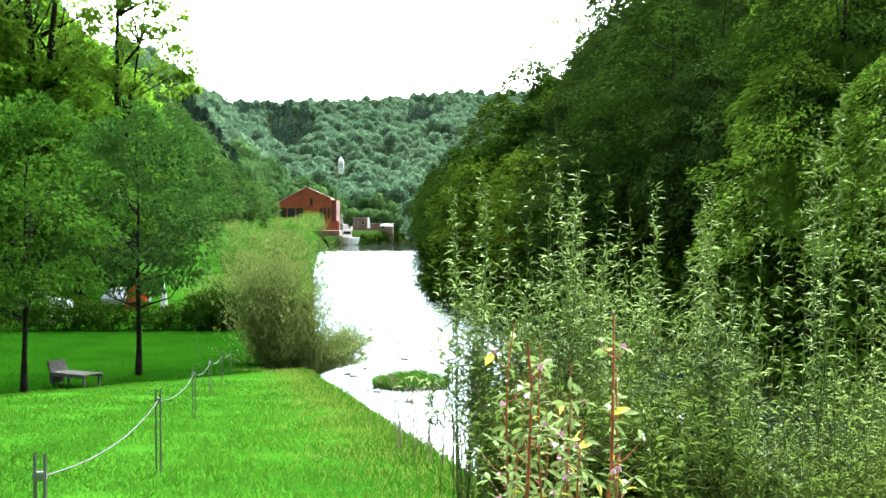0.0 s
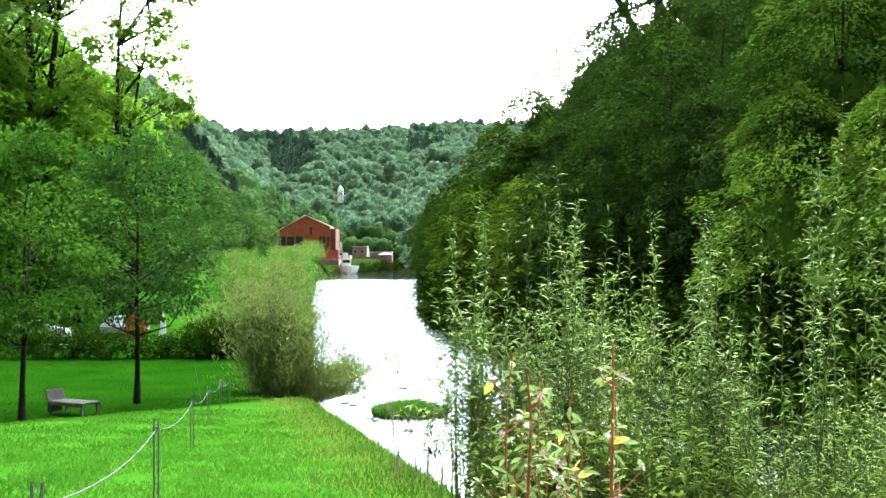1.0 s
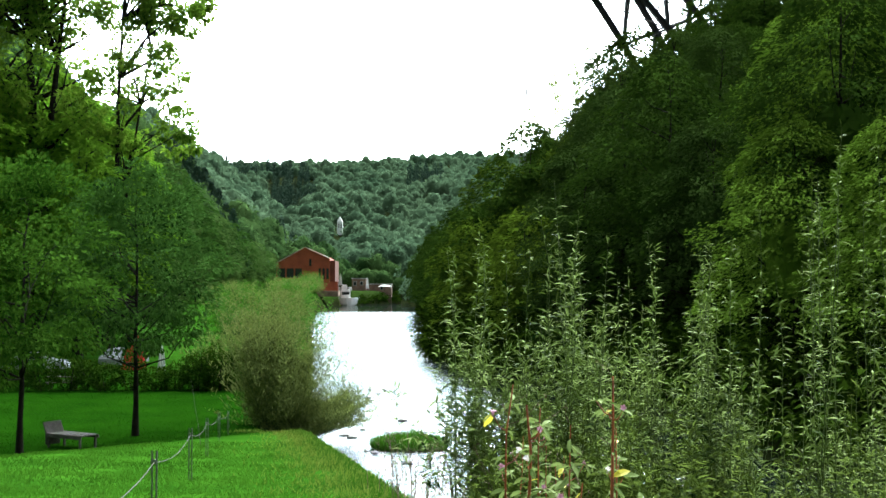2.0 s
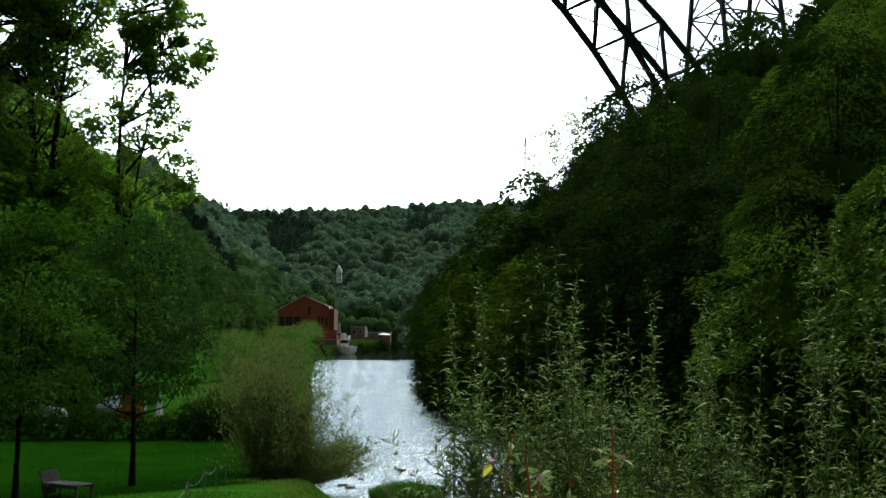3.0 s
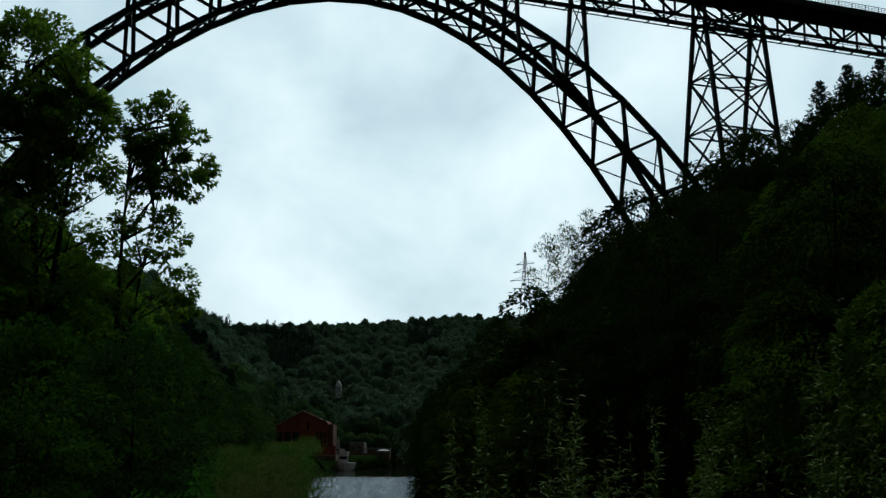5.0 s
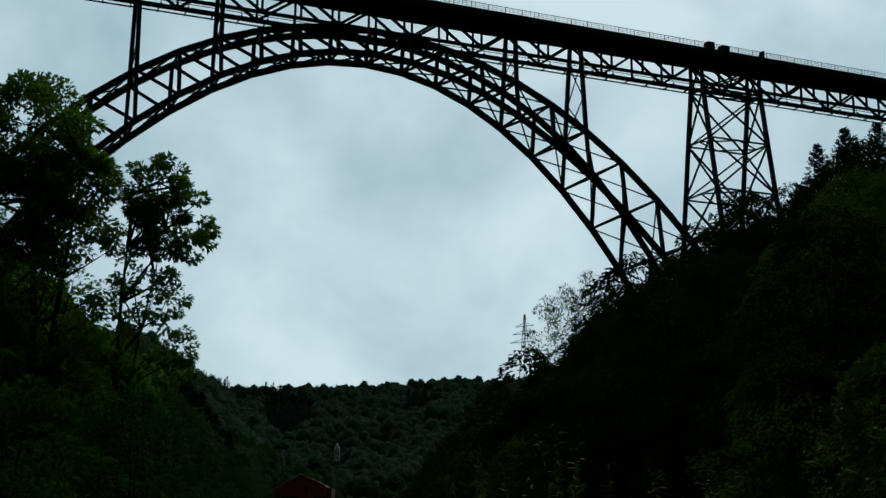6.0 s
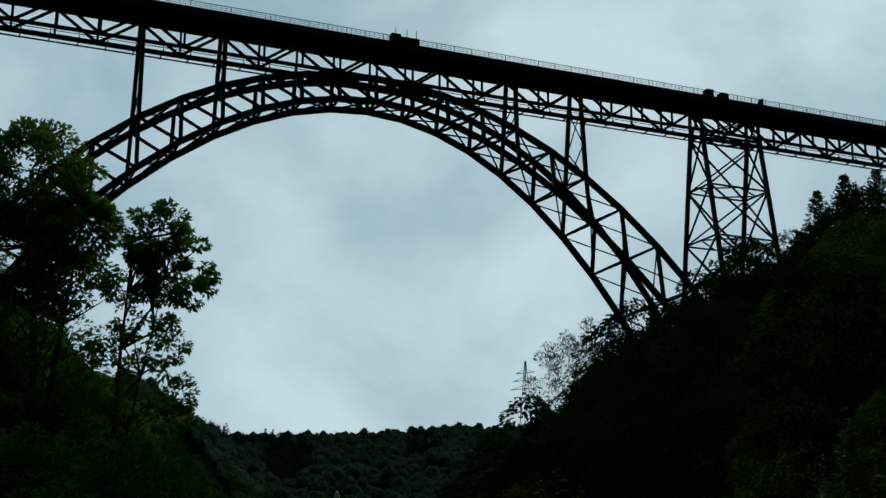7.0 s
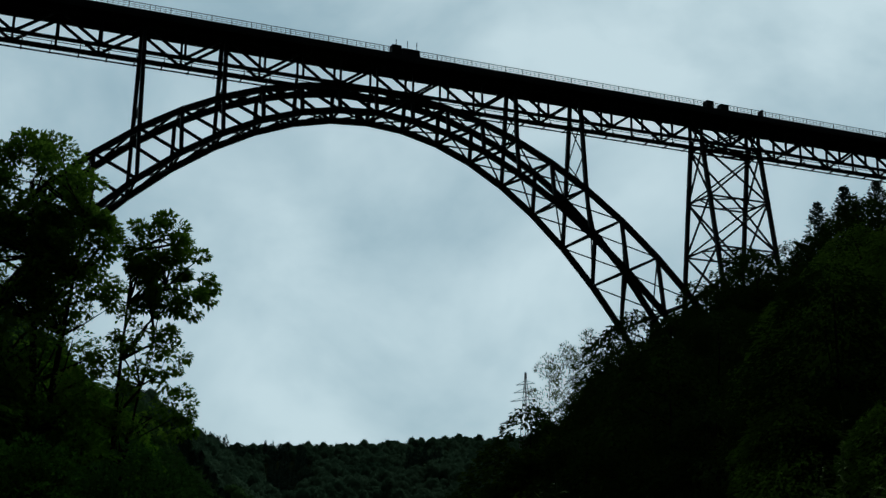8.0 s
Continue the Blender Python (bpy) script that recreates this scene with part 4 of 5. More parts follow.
for y in np.arange(300, 440, 8.5):
    for x in np.arange(-0.42 * y - 10, -50, 8.5):
        px = x + rng.uniform(-3, 3)
        if px > -58 and 300 < y < 394:
            continue
        mid.append((px, y + rng.uniform(-3, 3)))
for y in np.arange(335, 520, 9.0):
    for x in np.arange(float(right_water(y)) + 3, 0.12 * y, 9.0):
        spots.append((x + rng.uniform(-3, 3), y + rng.uniform(-3, 3)))
low = [(x + rng.uniform(-2, 2), y + rng.uniform(-2, 2)) for y in (440, 450, 462, 474) for x in np.arange(-44, 2, 6.0)]
far_crowns(63, ridge, 7.6, M["far_wood"], "ridge_woodland", "woodland on the distant ridge, haze in its pale blue-green colour", far=True)
far_crowns(64, mid, 11.0, M["mid_wood"], "valley_woodland", "dense green woodland on the near valley slope", fine=True)
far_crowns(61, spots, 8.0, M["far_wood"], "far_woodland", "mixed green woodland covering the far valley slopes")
far_crowns(65, low, 7.0, M["mid_wood"], "riverside_thicket", "dense green thicket behind the river house", fine=True)
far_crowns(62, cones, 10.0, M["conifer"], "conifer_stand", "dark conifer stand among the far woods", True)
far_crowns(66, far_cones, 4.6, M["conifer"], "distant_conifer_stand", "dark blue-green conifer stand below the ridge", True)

# ---------------------------------------------------------------- shrubs on the banks


def shrub(name, seed, m, rods, leaf, mat, stem, label, group="", slim=0.2, rise=0.5, sides=4, spread=5.0, shoots=0):
    """A shrub of leafy rods; rods: rows of foot, tip, leaves on it, share of leaves on side twigs, start of the leaves."""
    rng = np.random.default_rng(seed)
    t = thing(name, m, label, "shrub", group)
    stems, P, A, N, S = [], [], [], [], []
    for foot, tip, n, twiggy, first in rods:
        foot, tip = np.array(foot, float), np.array(tip, float)
        length = np.linalg.norm(tip - foot)
        s = np.linspace(0, 1, 7)[:, None]
        path = foot + (tip - foot) * s + np.array([0, 0, 0.10 * length]) * (s * (1 - s)) + np.cumsum(rng.normal(size=(7, 3)), 0) * 0.010 * length * s
        stems.append(tube(path, np.linspace(0.0013 * length + 0.002, 0.0015, 7), sides))
        u = rng.uniform(first, 1, n)
        p = np.stack([np.interp(u, s[:, 0], path[:, i]) for i in range(3)], 1)
        out_ = rnd(rng, n)
        out_[:, 2] *= 0.5
        off = leaf * rng.uniform(0, spread, (n, 1)) * (1.15 - u[:, None]) * (rng.uniform(size=(n, 1)) < twiggy)
        P.append(p + unit(out_) * off + np.array([0, 0, 0.4]) * off)
        A.append(unit(out_) + np.array([0, 0, rise]))
        N.append(np.array([0, 0, 1.0]) + rnd(rng, n) * 0.6)
        S.append(leaf * rng.uniform(0.6, 1.25, n) * (1.05 - 0.45 * u ** 4))
    p, a, n, L = (np.concatenate(q) for q in (P, A, N, S))
    k0 = len(rods) - shoots
    body = sum(r[2] for r in rods[:k0])
    tagged(put("twig_mass", mesh("twig_mass", *join(stems[:k0]), stem, True), t), kind="stuff")
    tagged(put("foliage", mesh("foliage", *leaves(p[:body], a[:body], n[:body], L[:body], L[:body] * slim, droop=0.12), mat), t), kind="stuff")
    for st, (_, _, count, _, _) in zip(stems[k0:], rods[k0:]):
        s = slice(body, body + count)
        sh = put("shoot", mesh("shoot", *st, stem, True), t)
        tagged(put("leaf_spray", mesh("leaf_spray", *leaves(p[s], a[s], n[s], L[s], L[s] * slim, droop=0.12), mat), sh), kind="stuff")
        body += count
    return t


def bank_willow():
    rng = np.random.default_rng(71)
    rods = []
    for k in range(520):
        a = rng.uniform(0, 2 * math.pi)
        tilt = abs(rng.normal()) * 0.40
        if math.cos(a) > 0 and rng.uniform() < 0.5:
            tilt += rng.uniform(0, 0.55)
        tilt = min(tilt, 1.15)
        length = rng.uniform(0.45, 1.0) * 6.7 * (1 - 0.28 * tilt)
        foot = np.array([rng.normal() * 0.55, rng.normal() * 0.5, 0])
        tip = foot + length * np.array([math.sin(tilt) * math.cos(a), math.sin(tilt) * math.sin(a), math.cos(tilt)])
        rods.append((foot, tip, 40, 0.75, 0.12))
    for k in range(150):
        a, tilt, length = math.pi + rng.normal() * 0.5, rng.uniform(0.22, 0.52), rng.uniform(4.4, 6.6)
        foot = np.array([rng.normal() * 0.5, rng.normal() * 0.5, 0])
        rods.append((foot, foot + length * np.array([math.sin(tilt) * math.cos(a), math.sin(tilt) * math.sin(a), math.cos(tilt)]), 40, 0.75, 0.15))
    for k in range(210):
        a, tilt, length = rng.uniform(-0.9, 0.6), rng.uniform(0.8, 1.38), rng.uniform(2.4, 4.2)
        foot = np.array([0.8 + rng.normal() * 0.3, rng.normal() * 0.6, 0])
        tip = foot + length * np.array([math.sin(tilt) * math.cos(a), math.sin(tilt) * math.sin(a), math.cos(tilt)])
        rods.append((foot, tip, 40, 0.75, 0.06))
    shrub("bank_willow", 72, on(-7.3, 56.0), rods, 0.30, M["leaf_bankwillow"], M["stem_green"], "large rounded grey-green willow bush on the river bank", slim=0.19, rise=1.1, spread=2.4)


bank_willow()


def willow_shrubs():
    rng = np.random.default_rng(80)
    # place, width, height of the bushy body, height of the long shoots, shoots
    plan = [(0.28, 10.6, 0.30, 2.5, 2.9, 4), (0.62, 10.2, 0.26, 2.4, 3.15, 4), (1.02, 10.0, 0.34, 2.95, 3.65, 6), (1.35, 11.5, 0.40, 3.0, 3.55, 5), (1.75, 10.4, 0.42, 3.2, 3.75, 7), (2.20, 10.0, 0.36, 3.3, 3.85, 7), (2.62, 11.2, 0.30, 3.2, 3.9, 4), (2.85, 9.6, 0.34, 3.1, 4.65, 7), (3.35, 9.8, 0.40, 3.4, 5.0, 8), (3.85, 10.4, 0.5, 3.8, 4.9, 8), (1.50, 8.4, 0.5, 2.0, 2.3, 4), (2.75, 8.0, 0.45, 2.3, 2.9, 6), (3.2, 7.9, 0.4, 2.5, 3.0, 6), (0.75, 9.0, 0.4, 1.6, 1.9, 4), (2.15, 8.3, 0.45, 2.0, 2.4, 5), (1.95, 8.9, 0.5, 1.7, 2.0, 4), (2.5, 8.8, 0.5, 1.8, 2.2, 4), (1.2, 9.0, 0.5, 1.7, 2.0, 4)]
    for i, (x, y, w, body, tall, n) in enumerate(plan):
        tall, n = (tall + 0.12, n + 1) if y > 9.3 else (tall, n)
        rods = []
        for k in range(44 if i == 0 else 84 if y > 9.3 else 112):
            f = np.array([rng.normal() * w * 0.45, rng.normal() * w * 0.5, 0])
            tip = f * 1.25 + np.array([rng.normal() * 0.15, rng.normal() * 0.15, body * 0.9 * rng.uniform(0.3, 1.0) ** 0.7])
            rods.append((f, tip, 62, 0.45, 0.62 if i == 0 else 0.42 if i == 1 else 0.25))
        for k in range(n):
            f = np.array([rng.normal() * w * 0.5, rng.normal() * w * 0.4, 0])
            tip = f + np.array([rng.normal() * 0.10, rng.normal() * 0.10, tall * rng.uniform(0.78, 1.04)])
            rods.append((f, tip, 90, 0.10, 0.35))
        # the low front row takes a darker leaf copy, its dim light in the colour
        shrub("willow_shrub", 81 + i, on(x, y), rods, 0.122, M["leaf_willow" if y > 9.3 else "leaf_willow_dim"], M["stem_green"], "young willow shrub with long leafy upright shoots", "willow shrubs by the path", slim=0.19, rise=0.25, spread=3.0, shoots=n)


willow_shrubs()


# ---------------------------------------------------------------- hedge
def hedge():
    rng = np.random.default_rng(91)
    for k in range(20):
        x = -34 + k * 1.32 + rng.uniform(-0.3, 0.3)
        y = 71.6 + rng.uniform(-0.4, 0.6) + max(0, x + 15.5) * 0.9
        hgt = rng.uniform(1.3, 1.9) + (0.7 if k in (12, 15) else 0.45 if -26 < x < -20.5 else 0)
        if k >= 17:
            # the dark round shrubs that end the hedge
            x, y, hgt = ((-14.3, 71.6, 2.3), (-13.2, 71.9, 2.7), (-12.2, 72.8, 2.2))[k - 17]
        n = 1300 if k < 17 else 2300
        d = rnd(rng, n)
        r = (0.55 + 0.45 * rng.uniform(size=n) ** 0.5) * (1 + 0.25 * np.sin(d[:, 0] * 5 + k) * np.cos(d[:, 2] * 4 + k))
        p = np.array([0, 0, hgt * 0.5]) + d * r[:, None] * np.array([1.05, 0.8, hgt * 0.52])
        p[:, 2] = np.maximum(p[:, 2], 0.03)
        L = rng.uniform(0.09, 0.2, n)
        t = thing("hedge_shrub", on(x, y, 0, 1, -0.02), "loose dark green shrub in the hedge beside the car park", "shrub", "hedge shrubs")
        stems = [tube([(0.1 * c, 0.1 * c2, -0.05), (0.3 * c, 0.3 * c2, hgt * 0.4), (0.6 * c, 0.4 * c2, hgt * 0.8)], [0.03, 0.02, 0.008], 5) for c, c2 in rng.normal(size=(5, 2))]
        tagged(put("twig_mass", mesh("twig_mass", *join(stems), M["bark"], True), t), kind="stuff")
        put("foliage", mesh("foliage", *leaves(p, rnd(rng, n), d + rnd(rng, n) * 0.6, L, L * 0.6), M["hedge"]), t)


hedge()


# ---------------------------------------------------------------- rope fence
def fence():
    spots_ = [(-2.2, 6.6), (-3.27, 13.9), (-4.66, 22.65), (-5.96, 31.0), (-7.3, 40.0), (-8.4, 48.0)]
    tops = []
    for x, y in spots_:
        t = thing("rope_post", on(x, y, 0, 1, 0), "pair of thin galvanised rods holding a rope on the lawn", "fence post", "rope fence posts")
        for e in (-0.026, 0.026):
            p = [(e, 0, -0.1), (e, 0, 0.5), (e * 1.05, 0, 0.98)]
            put("rod", mesh("rod", *tube(p, [0.011, 0.011, 0.011], 8), M["galvanised"], True), t)
        put("clamp", bevel_box("clamp", -0.038, 0.038, -0.018, 0.018, 0.83, 0.88, M["galvanised"], 0.008), t)
        tops.append(np.array([x, y, float(height(x, y)) + 0.85]))
    for a, b in zip(tops, tops[1:]):
        s = np.linspace(0, 1, 17)[:, None]
        sag = 0.13
        path = a + (b - a) * s - np.array([0, 0, 4 * sag]) * s * (1 - s)
        tagged(put("rope", mesh("rope", *tube(path, 0.006, 6), M["rope"], True)), "slack pale rope hanging between lawn posts", "rope", "ropes of the lawn fence")


fence()


# ---------------------------------------------------------------- lounger on the lower lawn
def lounger():
    t = thing("wooden_lounger", pose(-14.5, 47.3, float(height(-14.5, 47.3)), 0, 0, -30) @ Matrix.Scale(1.18, 4), "weathered grey wooden lounger with raised headrest on the lawn", "lounger")
    for k in range(7):
        y = -0.33 + k * 0.11
        put("slat", bevel_box("slat", -0.55, 1.0, y - 0.045, y + 0.045, 0.42, 0.46, M["bench_wood"], 0.008), t)
    back_ = bevel_box("backrest", -0.03, 0.03, -0.38, 0.38, 0.0, 0.42, M["bench_wood"], 0.012)
    put("backrest", back_, t, m=pose(-0.58, 0, 0.42, 0, -24, 0))
    put("backrest_prop", bevel_box("backrest_prop", -0.72, -0.66, -0.3, 0.3, 0.05, 0.6, M["bench_wood"], 0.01), t)
    for x in (-0.5, 0.92):
        for y in (-0.33, 0.33):
            put("leg", bevel_box("leg", x - 0.035, x + 0.035, y - 0.035, y + 0.035, -0.03, 0.42, M["bench_wood"], 0.008), t)
    for y in (-0.38, 0.38):
        put("side_rail", bevel_box("side_rail", -0.6, 1.03, y - 0.02, y + 0.02, 0.33, 0.44, M["bench_wood"], 0.008), t)


lounger()


# ---------------------------------------------------------------- rust-red house by the river
def house():
    gx, gy = -41.5, 372.0
    g = -1.0
    t = thing("restaurant_house", pose(gx, gy, g, 0, 0, 0), "rust-red steel clad house with an asymmetric gable", "house")
    # gable front towards the camera, ridge off the middle
    prof = [(-9.2, 0), (-9.2, 8.4), (-0.4, 13.3), (7.2, 9.9), (7.2, 0)]
    n = len(prof)
    v = [(x, 0, z) for x, z in prof] + [(x, 14, z) for x, z in prof]
    bm = bmesh.new()
    vs = [bm.verts.new(p) for p in v]
    bm.faces.new(vs[:n])
    bm.faces.new(vs[n:][::-1])
    for i in range(n):
        j = (i + 1) % n
        bm.faces.new((vs[j], vs[i], vs[n + i], vs[n + j]))
    me = bpy.data.meshes.new("wall")
    bm.to_mesh(me)
    bm.free()
    me.materials.append(M["corten"])
    put("wall", me, t)
    for a, b in zip(prof[1:-1], prof[2:-1]):
        v, f = beam((a[0], -0.1, a[1] + 0.12), (b[0], -0.1, b[1] + 0.12), 0.5, 0.25)
        put("roof_edge", mesh("roof_edge", v, f, M["corten_trim"]), t, "pale roof edge")
    for x0, x1, z0, z1 in ((-8.6, -6.4, 4.0, 6.9), (-6.0, -3.8, 4.0, 6.9), (-3.4, -1.3, 4.0, 6.9), (0.9, 1.6, 7.6, 9.8), (3.8, 4.5, 3.6, 6.9), (5.0, 5.7, 3.6, 6.9), (6.2, 6.9, 3.6, 6.9)):
        w = put("window", bevel_box("window_frame", x0 - 0.12, x1 + 0.12, -0.12, 0.1, z0 - 0.12, z1 + 0.12, M["corten"], 0.02), t)
        put("pane", mesh("pane", *box(x0, x1, -0.16, -0.13, z0, z1), M["glass"]), w)
    # box added over the right side wall, whose shade is put into its colour
    put("side_wing", bevel_box("side_wing", 7.204, 8.8, 0.7, 13.9, 0, 9.3, M["corten_shaded"], 0.05), t)
    put("porch_wall", bevel_box("porch_wall", 3.4, 9.8, -1.4, -1.1, 0.06, 2.9, M["corten"], 0.04), t)
    put("terrace_slab", bevel_box("terrace_slab", -9.4, 10.4, -7, 0, -1.6, 0.05, M["brick"], 0.06), t)


house()

# ---------------------------------------------------------------- by the house: terrace, boat, walls, parasols


def parasol(x, y, z, h, r, mat, label, folded=True, group=""):
    t = thing("parasol", pose(x, y, z), label, "parasol", group)
    put("pole", mesh("pole", *tube([(0, 0, -0.05), (0, 0, h * 0.5), (0, 0, h)], 0.035, 8), M["galvanised"], True), t)
    bm = bmesh.new()
    n = 16
    rings = [(0.02, h + 0.05), (r * 0.45, h - (0.5 if folded else 0.12) * (h * 0.35)), (r, h * (0.18 if folded else 0.80))]
    prev = None
    for rr, z_ in rings:
        ring = [bm.verts.new((rr * (1 if k % 2 else (0.62 if folded else 0.96)) * math.cos(k * 2 * math.pi / n), rr * (1 if k % 2 else (0.62 if folded else 0.96)) * math.sin(k * 2 * math.pi / n), z_)) for k in range(n)]
        if prev:
            for k in range(n):
                bm.faces.new((prev[k], prev[(k + 1) % n], ring[(k + 1) % n], ring[k]))
        prev = ring
    bmesh.ops.solidify(bm, geom=bm.faces[:], thickness=0.02)
    me = bpy.data.meshes.new("canopy")
    bm.to_mesh(me)
    bm.free()
    me.materials.append(mat)
    put("canopy", me, t)
    return t


for x, z in ((-33.1, 0.0), (-31.9, 0.0), (-24.2, -1.2)):
    parasol(x, 383 if x < -30 else 396, z, 4.4, 0.62, M["white"], "folded white parasol on the riverside terrace", group="terrace parasols")
for x, y, z, r in ((-46.5, 352, -1.4, 2.4), (-42.2, 352, -1.4, 2.0), (-18.6, 398, -1.8, 2.4)):
    parasol(x, y, z, 2.7, r, M["white"], "open white parasol over the terrace", False, "terrace parasols")
parasol(-20.2, 80.0, float(height(-20.2, 80.0)), 3.1, 0.85, M["red_cloth"], "folded red parasol standing behind the hedge", group="parasols behind the hedge")
parasol(-18.3, 79.6, float(height(-18.3, 79.6)), 2.2, 0.30, M["white"], "slim folded white parasol behind the hedge", group="parasols behind the hedge")


def boat():
    t = thing("river_boat", pose(-30.2, 394, WATER, 0, 0, 8) @ Matrix.Scale(1.3, 4), "white motor boat moored by the terrace wall", "boat")
    bm = bmesh.new()
    rows = []
    for k in range(9):
        u = k / 8
        w = 2.5 * (1 - abs(2 * u - 1) ** 3 * 0.75)
        y = -1.6 + 3.2 * u
        rows.append([bm.verts.new(((-1) ** 0 * sx * w * f, y * (0.9 + 0.1 * f), z)) for sx, f, z in ((-1, 1.0, 1.9), (-1, 0.8, 0.3), (-1, 0.3, -0.3), (1, 0.3, -0.3), (1, 0.8, 0.3), (1, 1.0, 1.9))])
    for a, b in zip(rows, rows[1:]):
        for i in range(5):
            bm.faces.new((a[i], a[i + 1], b[i + 1], b[i]))
        bm.faces.new((a[5], a[0], b[0], b[5]))
    bm.faces.new(rows[0][::-1])
    bm.faces.new(rows[-1])
    me = bpy.data.meshes.new("hull")
    bm.to_mesh(me)
    bm.free()
    me.materials.append(M["white"])
    put("hull", me, t)
    put("cabin", bevel_box("cabin", -2.0, 0.4, -1.1, 1.1, 1.902, 4.0, M["white"], 0.15), t)
    put("wheelhouse", bevel_box("wheelhouse", -1.7, -0.4, -0.9, 0.9, 4.003, 5.2, M["white"], 0.15), t)
    put("cabin_window", bevel_box("cabin_window", -1.7, 0.1, -1.13, -1.104, 2.7, 3.4, M["glass"], 0.01), t)


boat()


def bank_wall(name, x0, x1, y0, y1, z0, z1, mat, label, openings):
    t = thing(name, pose((x0 + x1) / 2, y0, z0), label, "building")
    w, d, h = x1 - x0, y1 - y0, z1 - z0
    put("wall", bevel_box("wall", -w / 2, w / 2, 0, d, -4, h, mat, 0.05), t)
    put("coping", bevel_box("coping", -w / 2 - 0.15, w / 2 + 0.15, -0.15, d, h + 0.003, h + 0.35, M["concrete"], 0.04), t)
    for a, b, c, e in openings:
        o = put("window", bevel_box("window_frame", a - 0.15, b + 0.15, -0.08, 0.05, c - 0.15, e + 0.15, M["concrete"], 0.02), t)
        put("pane", mesh("pane", *box(a, b, -0.12, -0.085, c, e), M["glass"]), o)


bank_wall("quay_wall", -38.6, -30.6, 402, 412, -5.6, -0.3, M["concrete"], "grey concrete terrace wall above the river", ((-2.5, 0.5, 1.6, 4.4), (1.6, 3.4, 1.8, 4.2)))
bank_wall("boathouse", -31.0, -26.2, 419, 426, -1.4, 2.8, M["brick"], "small pink brick boathouse on the river bank", ((-1.8, -0.9, 2.0, 3.3), (0.6, 1.4, 2.2, 3.3)))
bank_wall("garden_wall", -26.0, -17.4, 421, 427, -1.7, 0.9, M["brick"], "low pale brick garden wall above the bank", ((0.5, 1.3, 0.9, 2.3),))


def chapel():
    x, y = -51.7, 615.0
    z = 26.6
    t = thing("chapel", pose(x, y, z + 1.2) @ Matrix.Scale(0.52, 4), "small white chapel with steep pointed roof on the wooded hill", "chapel")
    put("wall", bevel_box("wall", -2.6, 2.6, 0, 6, -4, 8.5, M["white"], 0.05), t)
    bm = bmesh.new()
    vs = [bm.verts.new(p) for p in ((-2.9, -0.3, 8.5), (2.9, -0.3, 8.5), (2.9, 6.3, 8.5), (-2.9, 6.3, 8.5), (0, 0.8, 13.8), (0, 5.2, 13.8))]
    for f in ((0, 1, 4), (1, 2, 5, 4), (2, 3, 5), (3, 0, 4, 5), (3, 2, 1, 0)):
        bm.faces.new([vs[i] for i in f])
    me = bpy.data.meshes.new("roof")
    bm.to_mesh(me)
    bm.free()
    me.materials.append(M["white"])
    put("roof", me, t)
    for a in (-1.4, 0.9):
        put("window", mesh("window", *box(a, a + 0.8, -0.1, -0.01, 2.5, 6.5), M["glass"]), t)


chapel()


def pylon():
    z0 = 66.0
    t = thing("power_pylon", pose(48.8, 700, z0, 0, 0, -38), "grey lattice power pylon on the ridge with three cross arms", "pylon")

    def bar(name, p, q, w):
        put(name, mesh(name, *beam(p, q, w, w), M["galvanised"]), t)

    top_ = 48.0
    for sx in (-1, 1):
        for sy in (-1, 1):
            bar("leg", (3.2 * sx, 3.2 * sy, 0), (0.25 * sx, 0.25 * sy, top_), 0.28)
    for k in range(7):
        za, zb = top_ * k / 7, top_ * (k + 1) / 7
        wa, wb = 3.2 - 2.95 * k / 7, 3.2 - 2.95 * (k + 1) / 7
        bar("brace", (-wa, -wa, za), (wb, -wb, zb), 0.22)
        bar("brace", (wa, -wa, za), (-wb, -wb, zb), 0.22)
    for z, w in ((31.8, 10.6), (36.6, 8.5), (41.0, 6.5)):
        bar("cross_arm", (-w, 0, z), (w, 0, z), 0.36)
        for e in (-1, 1):
            bar("arm_tie", (e * w, 0, z), (0, 0, z + 2.2), 0.22)


pylon()


